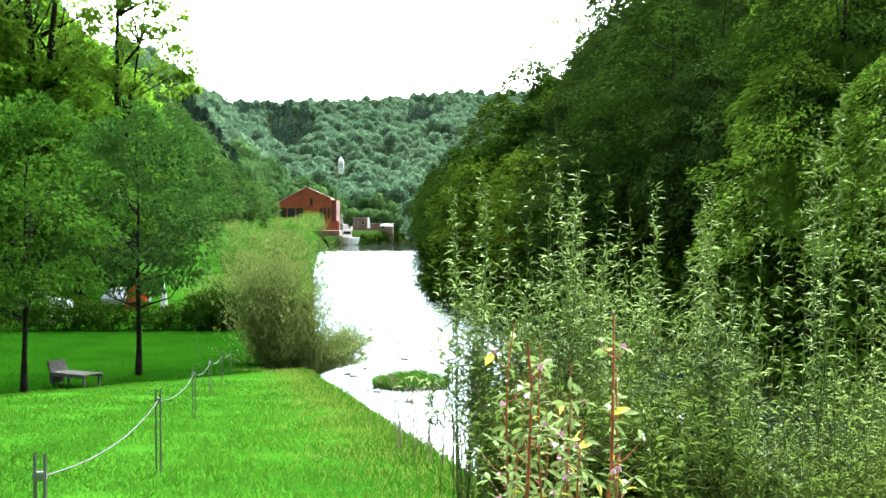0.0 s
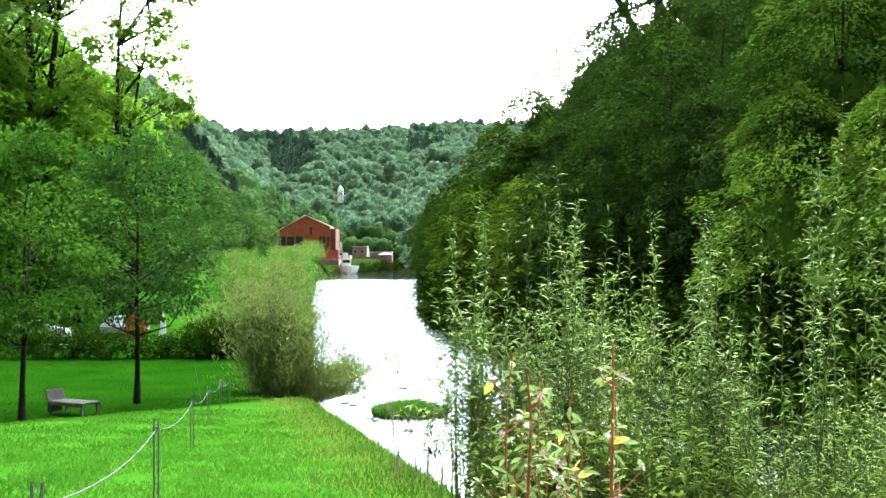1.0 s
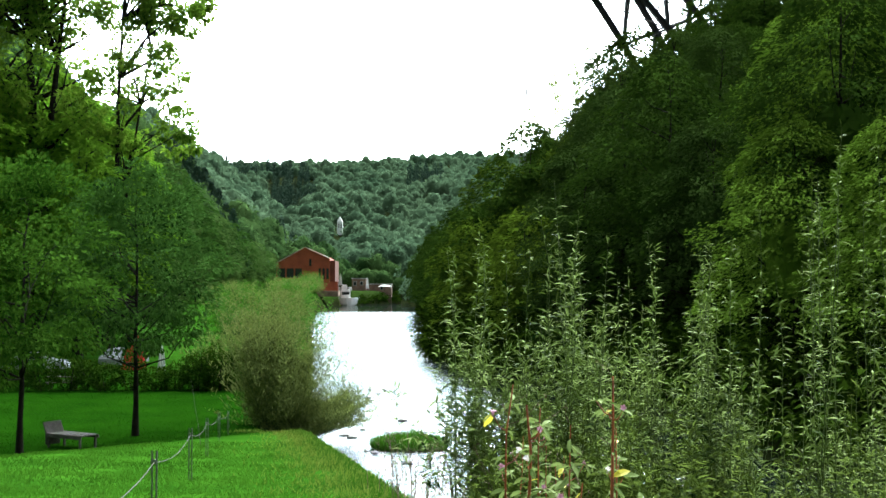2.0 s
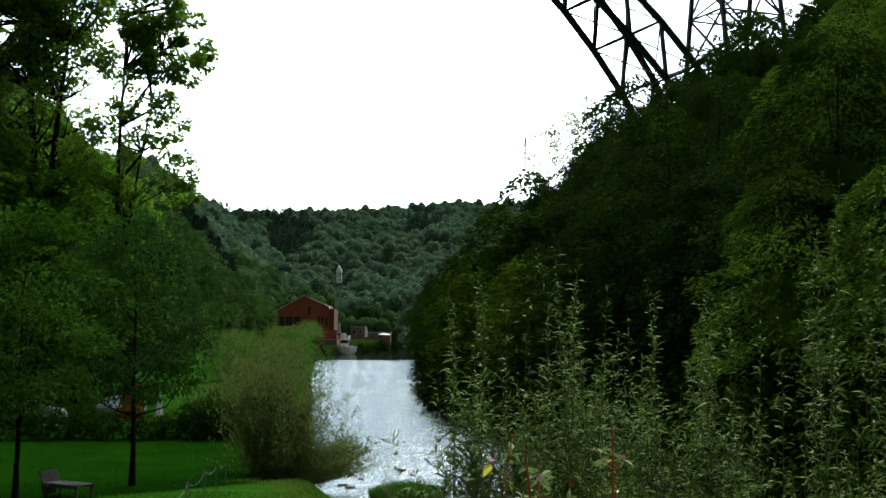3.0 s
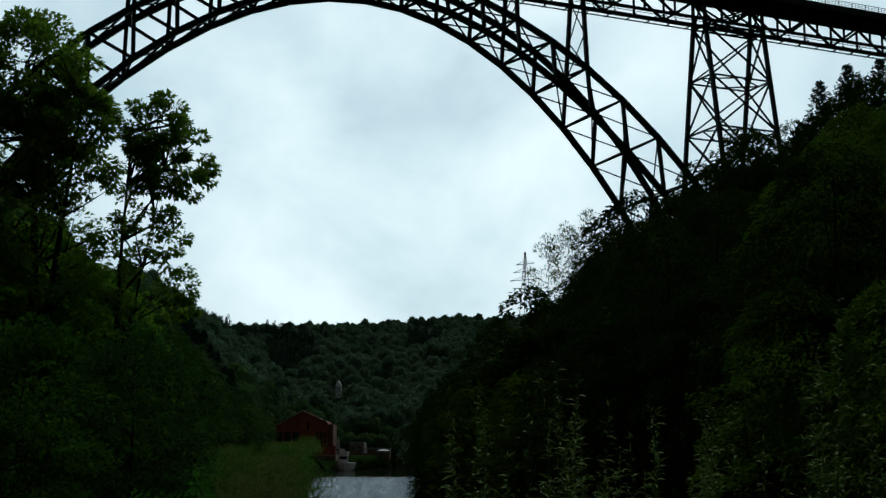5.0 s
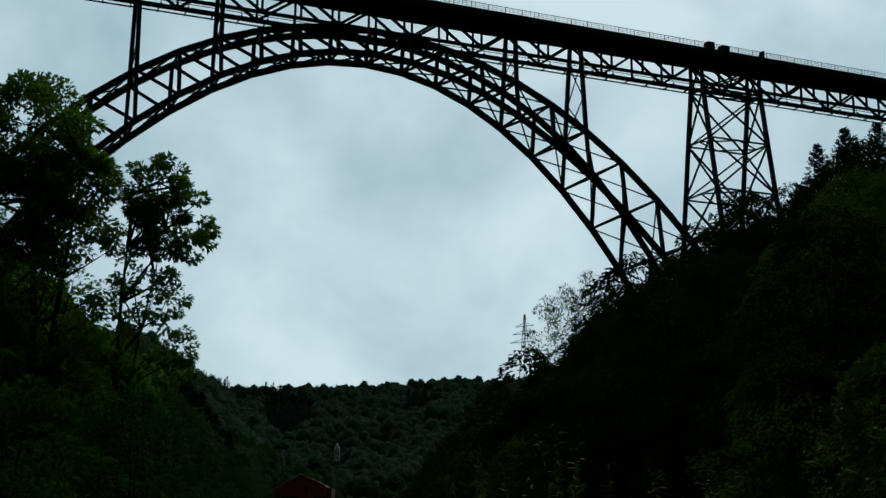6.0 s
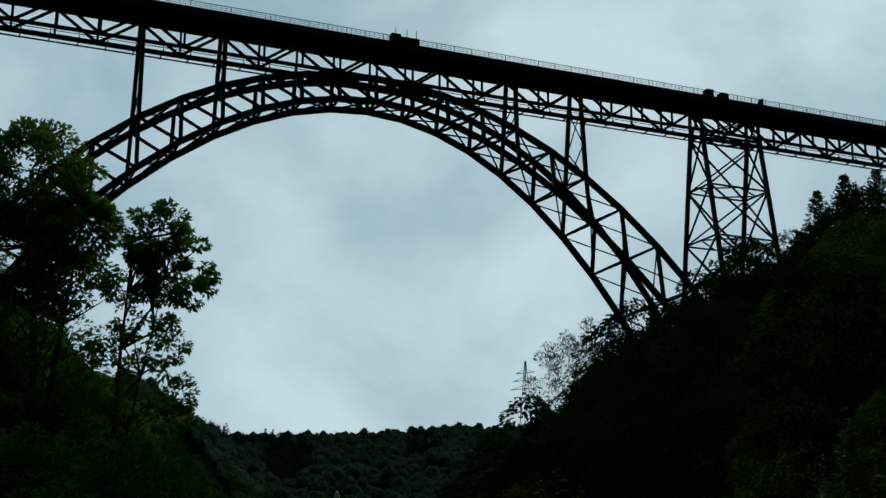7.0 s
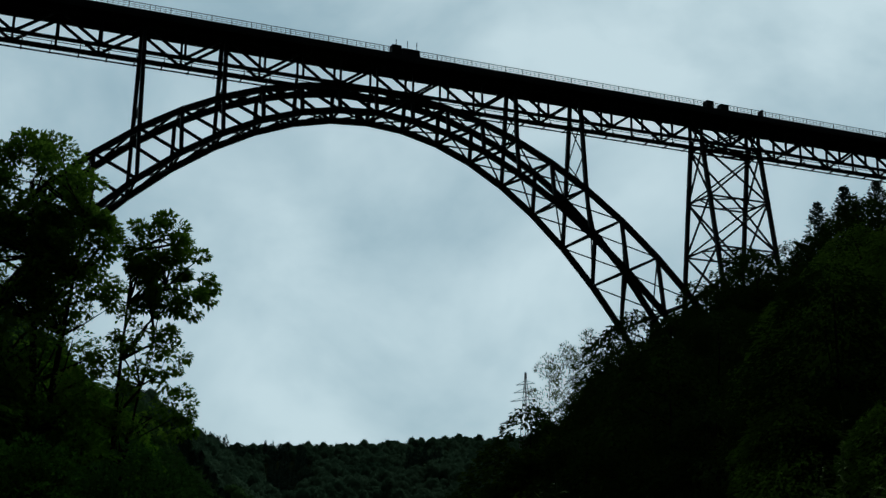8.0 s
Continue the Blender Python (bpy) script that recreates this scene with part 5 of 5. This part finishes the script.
# ---------------------------------------------------------------- cars and a table behind the hedge
def car(x, y, rz, mat, label):
    t = thing("parked_car", on(x, y, rz, 1, 0), label, "car", "parked cars")
    prof = [(-2.1, 0.35), (-2.15, 0.75), (-2.0, 0.92), (-1.65, 0.98), (-1.1, 1.42), (0.35, 1.46), (1.05, 1.0), (1.95, 0.86), (2.15, 0.6), (2.1, 0.35)]
    bm = bmesh.new()
    sides = []
    for yy, k in ((-0.85, 1), (-0.78, 1.0), (0.78, 1.0), (0.85, 1)):
        sides.append([bm.verts.new((px, yy if pz < 1.0 else yy * 0.82, pz if abs(yy) < 0.8 else 0.35 + (pz - 0.35) * 0.97)) for px, pz in prof])
    for a, b in zip(sides, sides[1:]):
        for i in range(len(prof)):
            j = (i + 1) % len(prof)
            bm.faces.new((a[i], a[j], b[j], b[i]))
    bm.faces.new(sides[0][::-1])
    bm.faces.new(sides[-1])
    me = bpy.data.meshes.new("body")
    bm.to_mesh(me)
    bm.free()
    me.materials.append(mat)
    put("body", me, t)
    for e in (-1, 1):
        put("side_window", mesh("side_window", *box(-1.0, 0.5, e * 0.79 - 0.02, e * 0.79 + 0.02, 1.03, 1.36), M["glass"]), t)
    put("windscreen", mesh("windscreen", *beam((0.45, 0, 1.44), (1.0, 0, 1.08), 1.25, 0.03), M["glass"]), t)
    for px in (-1.35, 1.3):
        for e in (-1, 1):
            w = put("wheel", mesh("wheel", *tube([(px, e * 0.68, 0.32), (px, e * 0.88, 0.32)], 0.32, 18), M["tyre"], True), t)
            put("rim", mesh("rim", *tube([(px, e * 0.80, 0.32), (px, e * 0.89, 0.32)], [0.2, 0.05], 14), M["galvanised"], True), w)


car(-22.8, 87.5, 76, M["grey_car"], "pale silver car parked behind the hedge")
car(-27.6, 83.0, 4, M["grey_car"], "silver grey car parked behind the hedge")
car(-33.0, 84.0, 175, M["white"], "pale car parked by the trees")


def picnic_table():
    t = thing("picnic_table", on(-22.6, 72.6, 8, 1, 0), "weathered picnic table with benches in the hedge gap", "table")
    for k in range(4):
        put("plank", bevel_box("plank", -0.9, 0.9, -0.36 + 0.19 * k, -0.19 + 0.19 * k, 0.72, 0.77, M["bench_wood"], 0.008), t)
    for y in (-0.75, 0.75):
        put("seat", bevel_box("seat", -0.9, 0.9, y - 0.14, y + 0.14, 0.43, 0.48, M["bench_wood"], 0.008), t)
    for x in (-0.7, 0.7):
        put("support", bevel_box("support", x - 0.04, x + 0.04, -0.85, 0.85, 0.36, 0.428, M["bench_wood"], 0.008), t)
        for y in (-0.5, 0.5):
            put("leg", bevel_box("leg", x - 0.04, x + 0.04, y - 0.05, y + 0.05, -0.04, 0.715, M["bench_wood"], 0.008), t)


picnic_table()


# ---------------------------------------------------------------- trees that stand out on the slope's skyline
def spruce(seed, x, y, h, rise=-0.25, n=3000):
    rng = np.random.default_rng(seed)
    t = thing("spruce_tree", on(x, y), "dark spruce standing above the broadleaf trees", "tree", "spruces on the valley slopes")
    put("trunk", mesh("trunk", *tube([(0, 0, -0.3), (0, 0, h * 0.5), (0, 0, h)], [0.25, 0.14, 0.02], 7), M["bark"], True), t)
    u = rng.uniform(0.1, 1, n) ** 0.8
    tier = np.round(u * h * 1.1) / (h * 1.1) + rng.normal(size=n) * 0.012
    a = rng.integers(0, 7, n) * 0.9 + np.round(tier * h) * 2.4 + rng.normal(size=n) * 0.12
    r = (0.25 + 0.29 * h * (1 - tier) ** 0.85) * rng.uniform(0.05, 1, n)
    p = np.stack([r * np.cos(a), r * np.sin(a), tier * h + rise * r + rng.normal(size=n) * 0.06], 1)
    d = np.stack([np.cos(a), np.sin(a), np.full(n, rise)], 1) + rnd(rng, n) * 0.5
    put("needle_sprays", mesh("needle_sprays", *leaves(p, d, np.tile((0, 0, 1.0), (n, 1)) + rnd(rng, n) * 0.4, 0.55 * h / 15 * (1.15 - tier * 0.6), 0.26 * h / 15), M["conifer"]), t)


for i, (x, y, h) in enumerate(((55.5, 172, 21.5), (59.6, 172, 22.3), (62.4, 175, 20.5), (51.0, 167, 16.5), (65.2, 174, 22.5), (57.0, 176, 19))):
    spruce(131 + i, x, y, h, 0.45, 1700)
# a stand of spruces high on the hillside
for i, (r, y, crest) in enumerate(((-0.214, 300, 0.112), (-0.208, 312, 0.109), (-0.202, 304, 0.096), (-0.196, 318, 0.095), (-0.190, 310, 0.083), (-0.184, 326, 0.078), (-0.178, 320, 0.066), (-0.172, 334, 0.061), (-0.221, 318, 0.118), (-0.199, 332, 0.090))):
    spruce(141 + i, r * y, y, crest * y + 1.65 - float(height(r * y, y)))
# broadleaf trees that close the skyline between the spruces
for x, y, s in ((46.5, 164, 0.74), (50.5, 167, 0.84), (54.0, 168, 0.92), (57.5, 169, 0.98), (61.5, 171, 1.02), (66.0, 173, 1.12)):
    place(far_kinds[0], x, y, 37 * x, s, -0.4)

for i, (x, y, h, r) in enumerate(((16.4, 187, 29.0, (2.8, 2.8, 7.5)), (20.0, 190, 28.5, (2.8, 2.8, 8.0)), (24.0, 193, 26, (3, 3, 7)))):
    tree("birch_tree", 141 + i, on(x, y), h, r, M["leaf_light"], "thin open tree with feathery twigs on the skyline", group="thin trees on the slope", radius=0.13, blobs=60, per_blob=26, size=0.5, limbs=40, blob=0.2, flat=0.9, slim=0.3, hang=-0.6)

# low bushes along the far waterside
rng = np.random.default_rng(150)
for i in range(9):
    y = 405 + 3.2 * i + rng.uniform(-1, 1)
    x = float(left_water(y)) - 0.8 + rng.uniform(-0.5, 0.5)
    c, _ = crown(rng, (0, 0, 1.2), (1.8, 1.5, 1.4), 12, 40, 0.55, blob=0.5)
    t = thing("waterside_bush", pose(x, y, max(float(height(x, y)), WATER) - 0.2), "low round bush at the far waterside", "shrub", "bushes at the far waterside")
    put("foliage", mesh("foliage", *c, M["hedge"]), t)
    put("stem_cluster", mesh("stem_cluster", *tube([(0, 0, -0.4), (0, 0, 0.8), (0.1, 0, 1.6)], [0.15, 0.1, 0.04], 6), M["bark"], True), t)

# ---------------------------------------------------------------- stones and the grass island in the river


def stone(seed, r):
    rng = np.random.default_rng(seed)
    bm = bmesh.new()
    bmesh.ops.create_icosphere(bm, subdivisions=2, radius=r)
    for v in bm.verts:
        k = 1 + 0.28 * noise.noise(v.co / r * 1.3 + Vector((seed, 0, 0)))
        v.co = Vector((v.co.x * k * 1.3, v.co.y * k, v.co.z * k * 0.6))
    me = bpy.data.meshes.new("river_stone")
    bm.to_mesh(me)
    bm.free()
    me.materials.append(M["rock"])
    return me


stones = [stone(k, 0.32) for k in range(4)]
rng = np.random.default_rng(160)
spots_ = [(-5.3, 80), (-4.7, 79), (-4.3, 82), (-5.9, 82), (-6.3, 79), (-3.9, 84.5), (-5.0, 85), (-2.7, 75), (-4.6, 77), (-5.8, 76.5), (-4.7, 59.5), (-4.3, 58.7), (-3.3, 54), (-2.9, 53.4), (-4.0, 62), (-2.1, 66), (-6.8, 84), (-1.4, 50.5)]
for i, (x, y) in enumerate(spots_):
    ob = put("river_stone", stones[i % 4], m=pose(x, y, WATER + 0.02, 0, 0, rng.uniform(0, 360)) @ Matrix.Scale(rng.uniform(0.3, 0.75), 4))
    tagged(ob, "dark wet stone standing out of the shallow river", "stone", "stones in the river")


def blades(rng, x, y, z, h, w, lean=0.35):
    n = len(x)
    p = np.stack([x, y, z], 1)
    d = np.stack([rng.normal(size=n) * lean, rng.normal(size=n) * lean, np.ones(n)], 1)
    return leaves(p, d, rnd(rng, n) * np.array([1, 1, 0.1]), h, w, fold=0.1)


def island():
    rng = np.random.default_rng(170)
    n = 5200
    a, r = rng.uniform(0, 2 * math.pi, n), np.sqrt(rng.uniform(0, 1, n))
    x, y = -1.45 + 1.75 * r * np.cos(a), 55.2 + 1.3 * r * np.sin(a)
    t = thing("grass_island", pose(0, 0, 0), "small island of bright green grass in the river", "grass island")
    put("gravel_bar", mesh("gravel_bar", *tube([(-1.45, 55.2, WATER - 0.5), (-1.45, 55.2, WATER + 0.06), (-1.45, 55.2, WATER + 0.12)], [1.3, 1.0, 0.05], 18), M["rock"], True), t)
    put("grass", mesh("grass", *blades(rng, x, y, np.full(n, WATER), rng.uniform(0.45, 1.0, n) * (1.1 - 0.5 * r), 0.035, 0.3), M["reed"]), t)


island()


# ---------------------------------------------------------------- grass
def lawn_grass():
    rng = np.random.default_rng(180)
    n = 125000
    y = 5.5 + 34 * rng.uniform(0, 1, n) ** 1.7
    x = rng.uniform(-0.42, 0.12, n) * y
    keep = (x < bank_edge(y) + 0.25) & ((y - 75 - 4.05 * x) < 4)
    x, y = x[keep], y[keep]
    h = rng.uniform(0.045, 0.105, len(x)) * (1 + 0.35 * np.sin(x * 1.7 + y * 0.9) * np.cos(y * 0.7 - x))
    tagged(put("lawn_grass", mesh("lawn_grass", *blades(rng, x, y, height(x, y) - 0.01, h, 0.006 + 0.0004 * y, 0.6), M["blade"])), "short bright green mown grass of the lawn", "grass", kind="stuff")
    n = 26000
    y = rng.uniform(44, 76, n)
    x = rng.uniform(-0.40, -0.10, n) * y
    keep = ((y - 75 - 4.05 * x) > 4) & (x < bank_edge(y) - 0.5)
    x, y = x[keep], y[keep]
    tagged(put("lower_lawn_grass", mesh("lower_lawn_grass", *blades(rng, x, y, height(x, y) - 0.01, rng.uniform(0.04, 0.10, len(x)), 0.022, 0.5), M["turf"])), "dark green grass of the lower lawn, weaker light in its colour", "grass", kind="stuff")
    n = 16000
    y = rng.uniform(5, 52, n)
    x = bank_edge(y) + rng.normal(size=n) * 0.35 + 0.25
    tagged(put("bank_grass", mesh("bank_grass", *blades(rng, x, y, height(x, y) - 0.02, rng.uniform(0.05, 0.22, n), 0.010 + 0.0003 * y, 0.5), M["blade"])), "longer uncut grass along the top of the river bank", "grass", kind="stuff")
    n = 15000
    y = rng.uniform(5, 52, n)
    x = bank_edge(y) - np.abs(rng.normal(size=n)) * 0.9 + 0.45 + 0.25 * np.sin(y * 3.1)
    tagged(put("dry_grass", mesh("dry_grass", *blades(rng, x, y, height(x, y) - 0.02, rng.uniform(0.05, 0.20, n), 0.009 + 0.0003 * y, 0.7), M["dry_grass"])), "yellowed dry grass along the river bank", "grass", kind="stuff")


lawn_grass()


# ---------------------------------------------------------------- balsam by the path
def blade_mesh(length, width, mat, bend):
    rows = []
    prof = (0.06, 0.72, 1.0, 0.75, 0.03)
    for i, k in enumerate(prof):
        s = i / (len(prof) - 1)
        z = -bend * length * s * s
        rows += [(-width / 2 * k, length * s, z + width * 0.18 * k), (0, length * s, z), (width / 2 * k, length * s, z + width * 0.18 * k)]
    f = []
    for i in range(len(prof) - 1):
        for j in range(2):
            a = i * 3 + j
            f.append((a, a + 1, a + 4, a + 3))
    return mesh("leaf", rows, f, mat, True)


def flower_mesh(mat):
    rng = np.random.default_rng(3)
    pieces = []
    for k in range(5):
        a = k * 2 * math.pi / 5
        v, f = leaves(np.zeros((1, 3)), np.array([[math.cos(a), math.sin(a), 0.5]]), np.array([[0, 0, 1.0]]), 0.026, 0.022, fold=0.3)
        pieces.append((v, f))
    pieces.append(tube([(0, 0, 0), (0, 0, -0.012), (0, 0.004, -0.024)], [0.009, 0.008, 0.002], 8))
    return mesh("flower", *join(pieces), mat, True)


def balsams():
    rng = np.random.default_rng(190)
    leaf_kinds = [blade_mesh(0.115, 0.036, M["leaf_balsam"], 0.25), blade_mesh(0.095, 0.030, M["leaf_balsam"], 0.5), blade_mesh(0.13, 0.038, M["leaf_balsam"], 0.1)]
    yellow = blade_mesh(0.11, 0.05, M["leaf_yellow"], 0.3)
    pink, white = flower_mesh(M["petal"]), flower_mesh(M["petal_white"])
    # foot, tip height above the foot, sideways lean of the tip, stem radius, leaves
    plan = [(0.335, 6.0, 1.72, 0.01, 0.009, 30), (0.43, 5.9, 1.62, -0.02, 0.015, 34), (0.755, 6.0, 1.76, 0.075, 0.014, 26), (0.50, 6.15, 1.60, 0.02, 0.008, 34), (0.60, 6.0, 1.52, 0.03, 0.008, 34), (0.84, 6.2, 1.50, 0.06, 0.009, 26), (0.68, 5.85, 1.25, -0.02, 0.010, 30), (0.36, 6.3, 1.1, -0.02, 0.007, 20), (0.82, 5.9, 1.05, 0.03, 0.008, 20), (0.55, 5.7, 0.95, 0.02, 0.009, 26), (0.38, 6.4, 1.45, 0.02, 0.005, 26), (0.48, 6.4, 1.4, 0.05, 0.005, 26), (0.66, 6.35, 1.35, -0.04, 0.005, 28), (0.72, 6.1, 1.1, -0.05, 0.006, 28), (0.58, 6.5, 1.3, 0.03, 0.005, 22)]
    for i, (x, y, h, lean, r, n) in enumerate(plan):
        t = thing("balsam_plant", on(x, y, 0, 1, -0.03), "tall balsam with red stem, pale leaves and pink flowers", "plant", "balsam plants by the path")
        s = np.linspace(0, 1, 8)
        path = np.stack([lean * s + 0.018 * np.sin(s * 7 + 2 * i) + np.cumsum(rng.normal(size=8)) * 0.008 * s, 0.02 * np.sin(s * 5 + i), h * s], 1)
        put("stem", mesh("stem", *tube(path, r * (1.1 - 0.75 * s), 8), M["stem_red"], True), t)
        tips = []
        for k in range(7):
            z = rng.uniform(0.35, 0.92)
            a = rng.uniform(0, 2 * math.pi)
            p = np.array([np.interp(z, s, path[:, 0]), np.interp(z, s, path[:, 1]), h * z])
            ln = rng.uniform(0.10, 0.30) * (1.2 - z)
            q = p + np.array([math.cos(a) * ln, math.sin(a) * ln, ln * 0.9])
            put("side_stem", mesh("side_stem", *tube([p, (p + q) / 2 + np.array([0, 0, -0.02]), q], [r * 0.4, r * 0.3, 0.0016], 5), M["stem_red"], True), t)
            tips.append(q)
        for k in range(int(2.2 * n)):
            if k % 3:
                z = rng.uniform(0.30, 0.97)
                p = np.array([np.interp(z, s, path[:, 0]), np.interp(z, s, path[:, 1]), h * z])
            else:
                p = tips[rng.integers(7)]
            me = leaf_kinds[rng.integers(3)]
            if rng.uniform() < 0.06 or (i == 0 and k == 1):
                me = yellow
            put("leaf", me, t, m=pose(*p, rng.uniform(-45, 45), rng.uniform(-45, 45), rng.uniform(0, 360)) @ Matrix.Scale(rng.uniform(0.35, 0.9), 4))
        for k in range(4):
            z = rng.uniform(0.8, 1.0)
            p = np.array([np.interp(z, s, path[:, 0]), np.interp(z, s, path[:, 1]), h * z])
            q = p + np.array([rng.normal() * 0.05, rng.normal() * 0.04, rng.uniform(0.04, 0.11)])
            pods = leaves(np.array([q, q, (p + q) / 2]), rnd(rng, 3) + np.array([0, 0, 0.3]), rnd(rng, 3), 0.022, 0.007)
            put("seed_stalk", mesh("seed_stalk", *join([tube([p, (p + q) / 2 + rng.normal(size=3) * 0.006, q], [0.0018, 0.0014, 0.001], 4), pods]), M["twig"]), t)
        for k in range(3):
            q = tips[k] + np.array([0, 0, 0.01])
            put("flower", white if (i + k) % 3 == 0 else pink, t, m=pose(*q, rng.uniform(-60, 60), rng.uniform(-60, 60), rng.uniform(0, 360)) @ Matrix.Scale(rng.uniform(0.6, 1.0), 4))


balsams()


def dry_stems():
    rng = np.random.default_rng(200)
    for i in range(92):
        y = rng.uniform(8.5, 20.5)
        x = float(bank_edge(y)) + rng.uniform(-0.15, 0.8) - 0.05
        h = rng.uniform(0.7, 1.35)
        t = thing("dry_stalk", on(x, y, 0, 1, -0.03), "thin dry brown stalk with seed heads on the bank", "plant", "dry stalks on the bank")
        s = np.linspace(0, 1, 6)
        path = np.stack([0.18 * rng.normal() * s ** 2, 0.1 * rng.normal() * s, h * s], 1) + rng.normal(size=(6, 3)) * 0.006
        put("stem", mesh("stem", *tube(path, 0.0055 * (1.1 - 0.7 * s), 5), M["twig"], True), t)
        for k in range(6):
            z = rng.uniform(0.4, 0.98)
            p = np.array([np.interp(z, s, path[:, 0]), np.interp(z, s, path[:, 1]), h * z])
            q = p + np.array([rng.normal() * 0.08, rng.normal() * 0.05, 0.09])
            put("twig", mesh("twig", *tube([p, (p + q) / 2, q], [0.003, 0.002, 0.002], 4), M["twig"], True), t)
        n = 14
        p = np.stack([np.interp(u := rng.uniform(0.3, 1, n), s, path[:, 0]), np.interp(u, s, path[:, 1]), h * u], 1)
        tagged(put("withered_leaf_spray", mesh("withered_leaf_spray", *leaves(p, rnd(rng, n), rnd(rng, n), 0.05, 0.012), M["twig" if i % 2 else "leaf_willow"]), t), kind="stuff")


dry_stems()


def whip():
    t = thing("garden_cane", on(-7.6, 38, 0, 1, -0.05), "thin pale bent cane standing in the lawn", "cane")
    put("shaft", mesh("shaft", *tube([(0.1, 0, 0), (0.03, 0, 0.6), (-0.08, 0, 1.2), (-0.18, 0, 1.9)], [0.012, 0.010, 0.008, 0.005], 6), M["rope"], True), t)


whip()


# ---------------------------------------------------------------- bushes along the near bank
def bank_bushes():
    rng = np.random.default_rng(210)
    meadow = ((-21.5, 128), (-25.0, 150), (-28.6, 168), (-31.5, 186), (-34.0, 206))
    spots_ = [(None, y) for y in (74, 84, 95, 106, 118, 133, 150, 168, 190, 214, 240, 268, 296, 322, 338, 350, 358, 362)] + list(meadow)
    for i, (x, y) in enumerate(spots_):
        x = float(left_water(y)) - rng.uniform(2.5, 5.5) if x is None else x
        h = rng.uniform(2.6, 4.6) * (0.75 if y < 100 else 1.1 if y < 330 else 1.45)
        rods = []
        for k in range(90):
            f = np.array([rng.normal() * 1.1, rng.normal() * 1.1, 0])
            rods.append((f, f * 1.7 + np.array([rng.normal() * 0.4, rng.normal() * 0.4, h * rng.uniform(0.4, 1)]), 45, 0.8, 0.05))
        shrub("bank_bush", 220 + i, on(x, y), rods, 0.22 + y * 0.0012, M["leaf_bankwillow" if i % 2 else "reed"], M["stem_green"], "feathery light green bush on the river bank", "bushes on the near bank", slim=0.3, rise=0.7, spread=3.0)


bank_bushes()
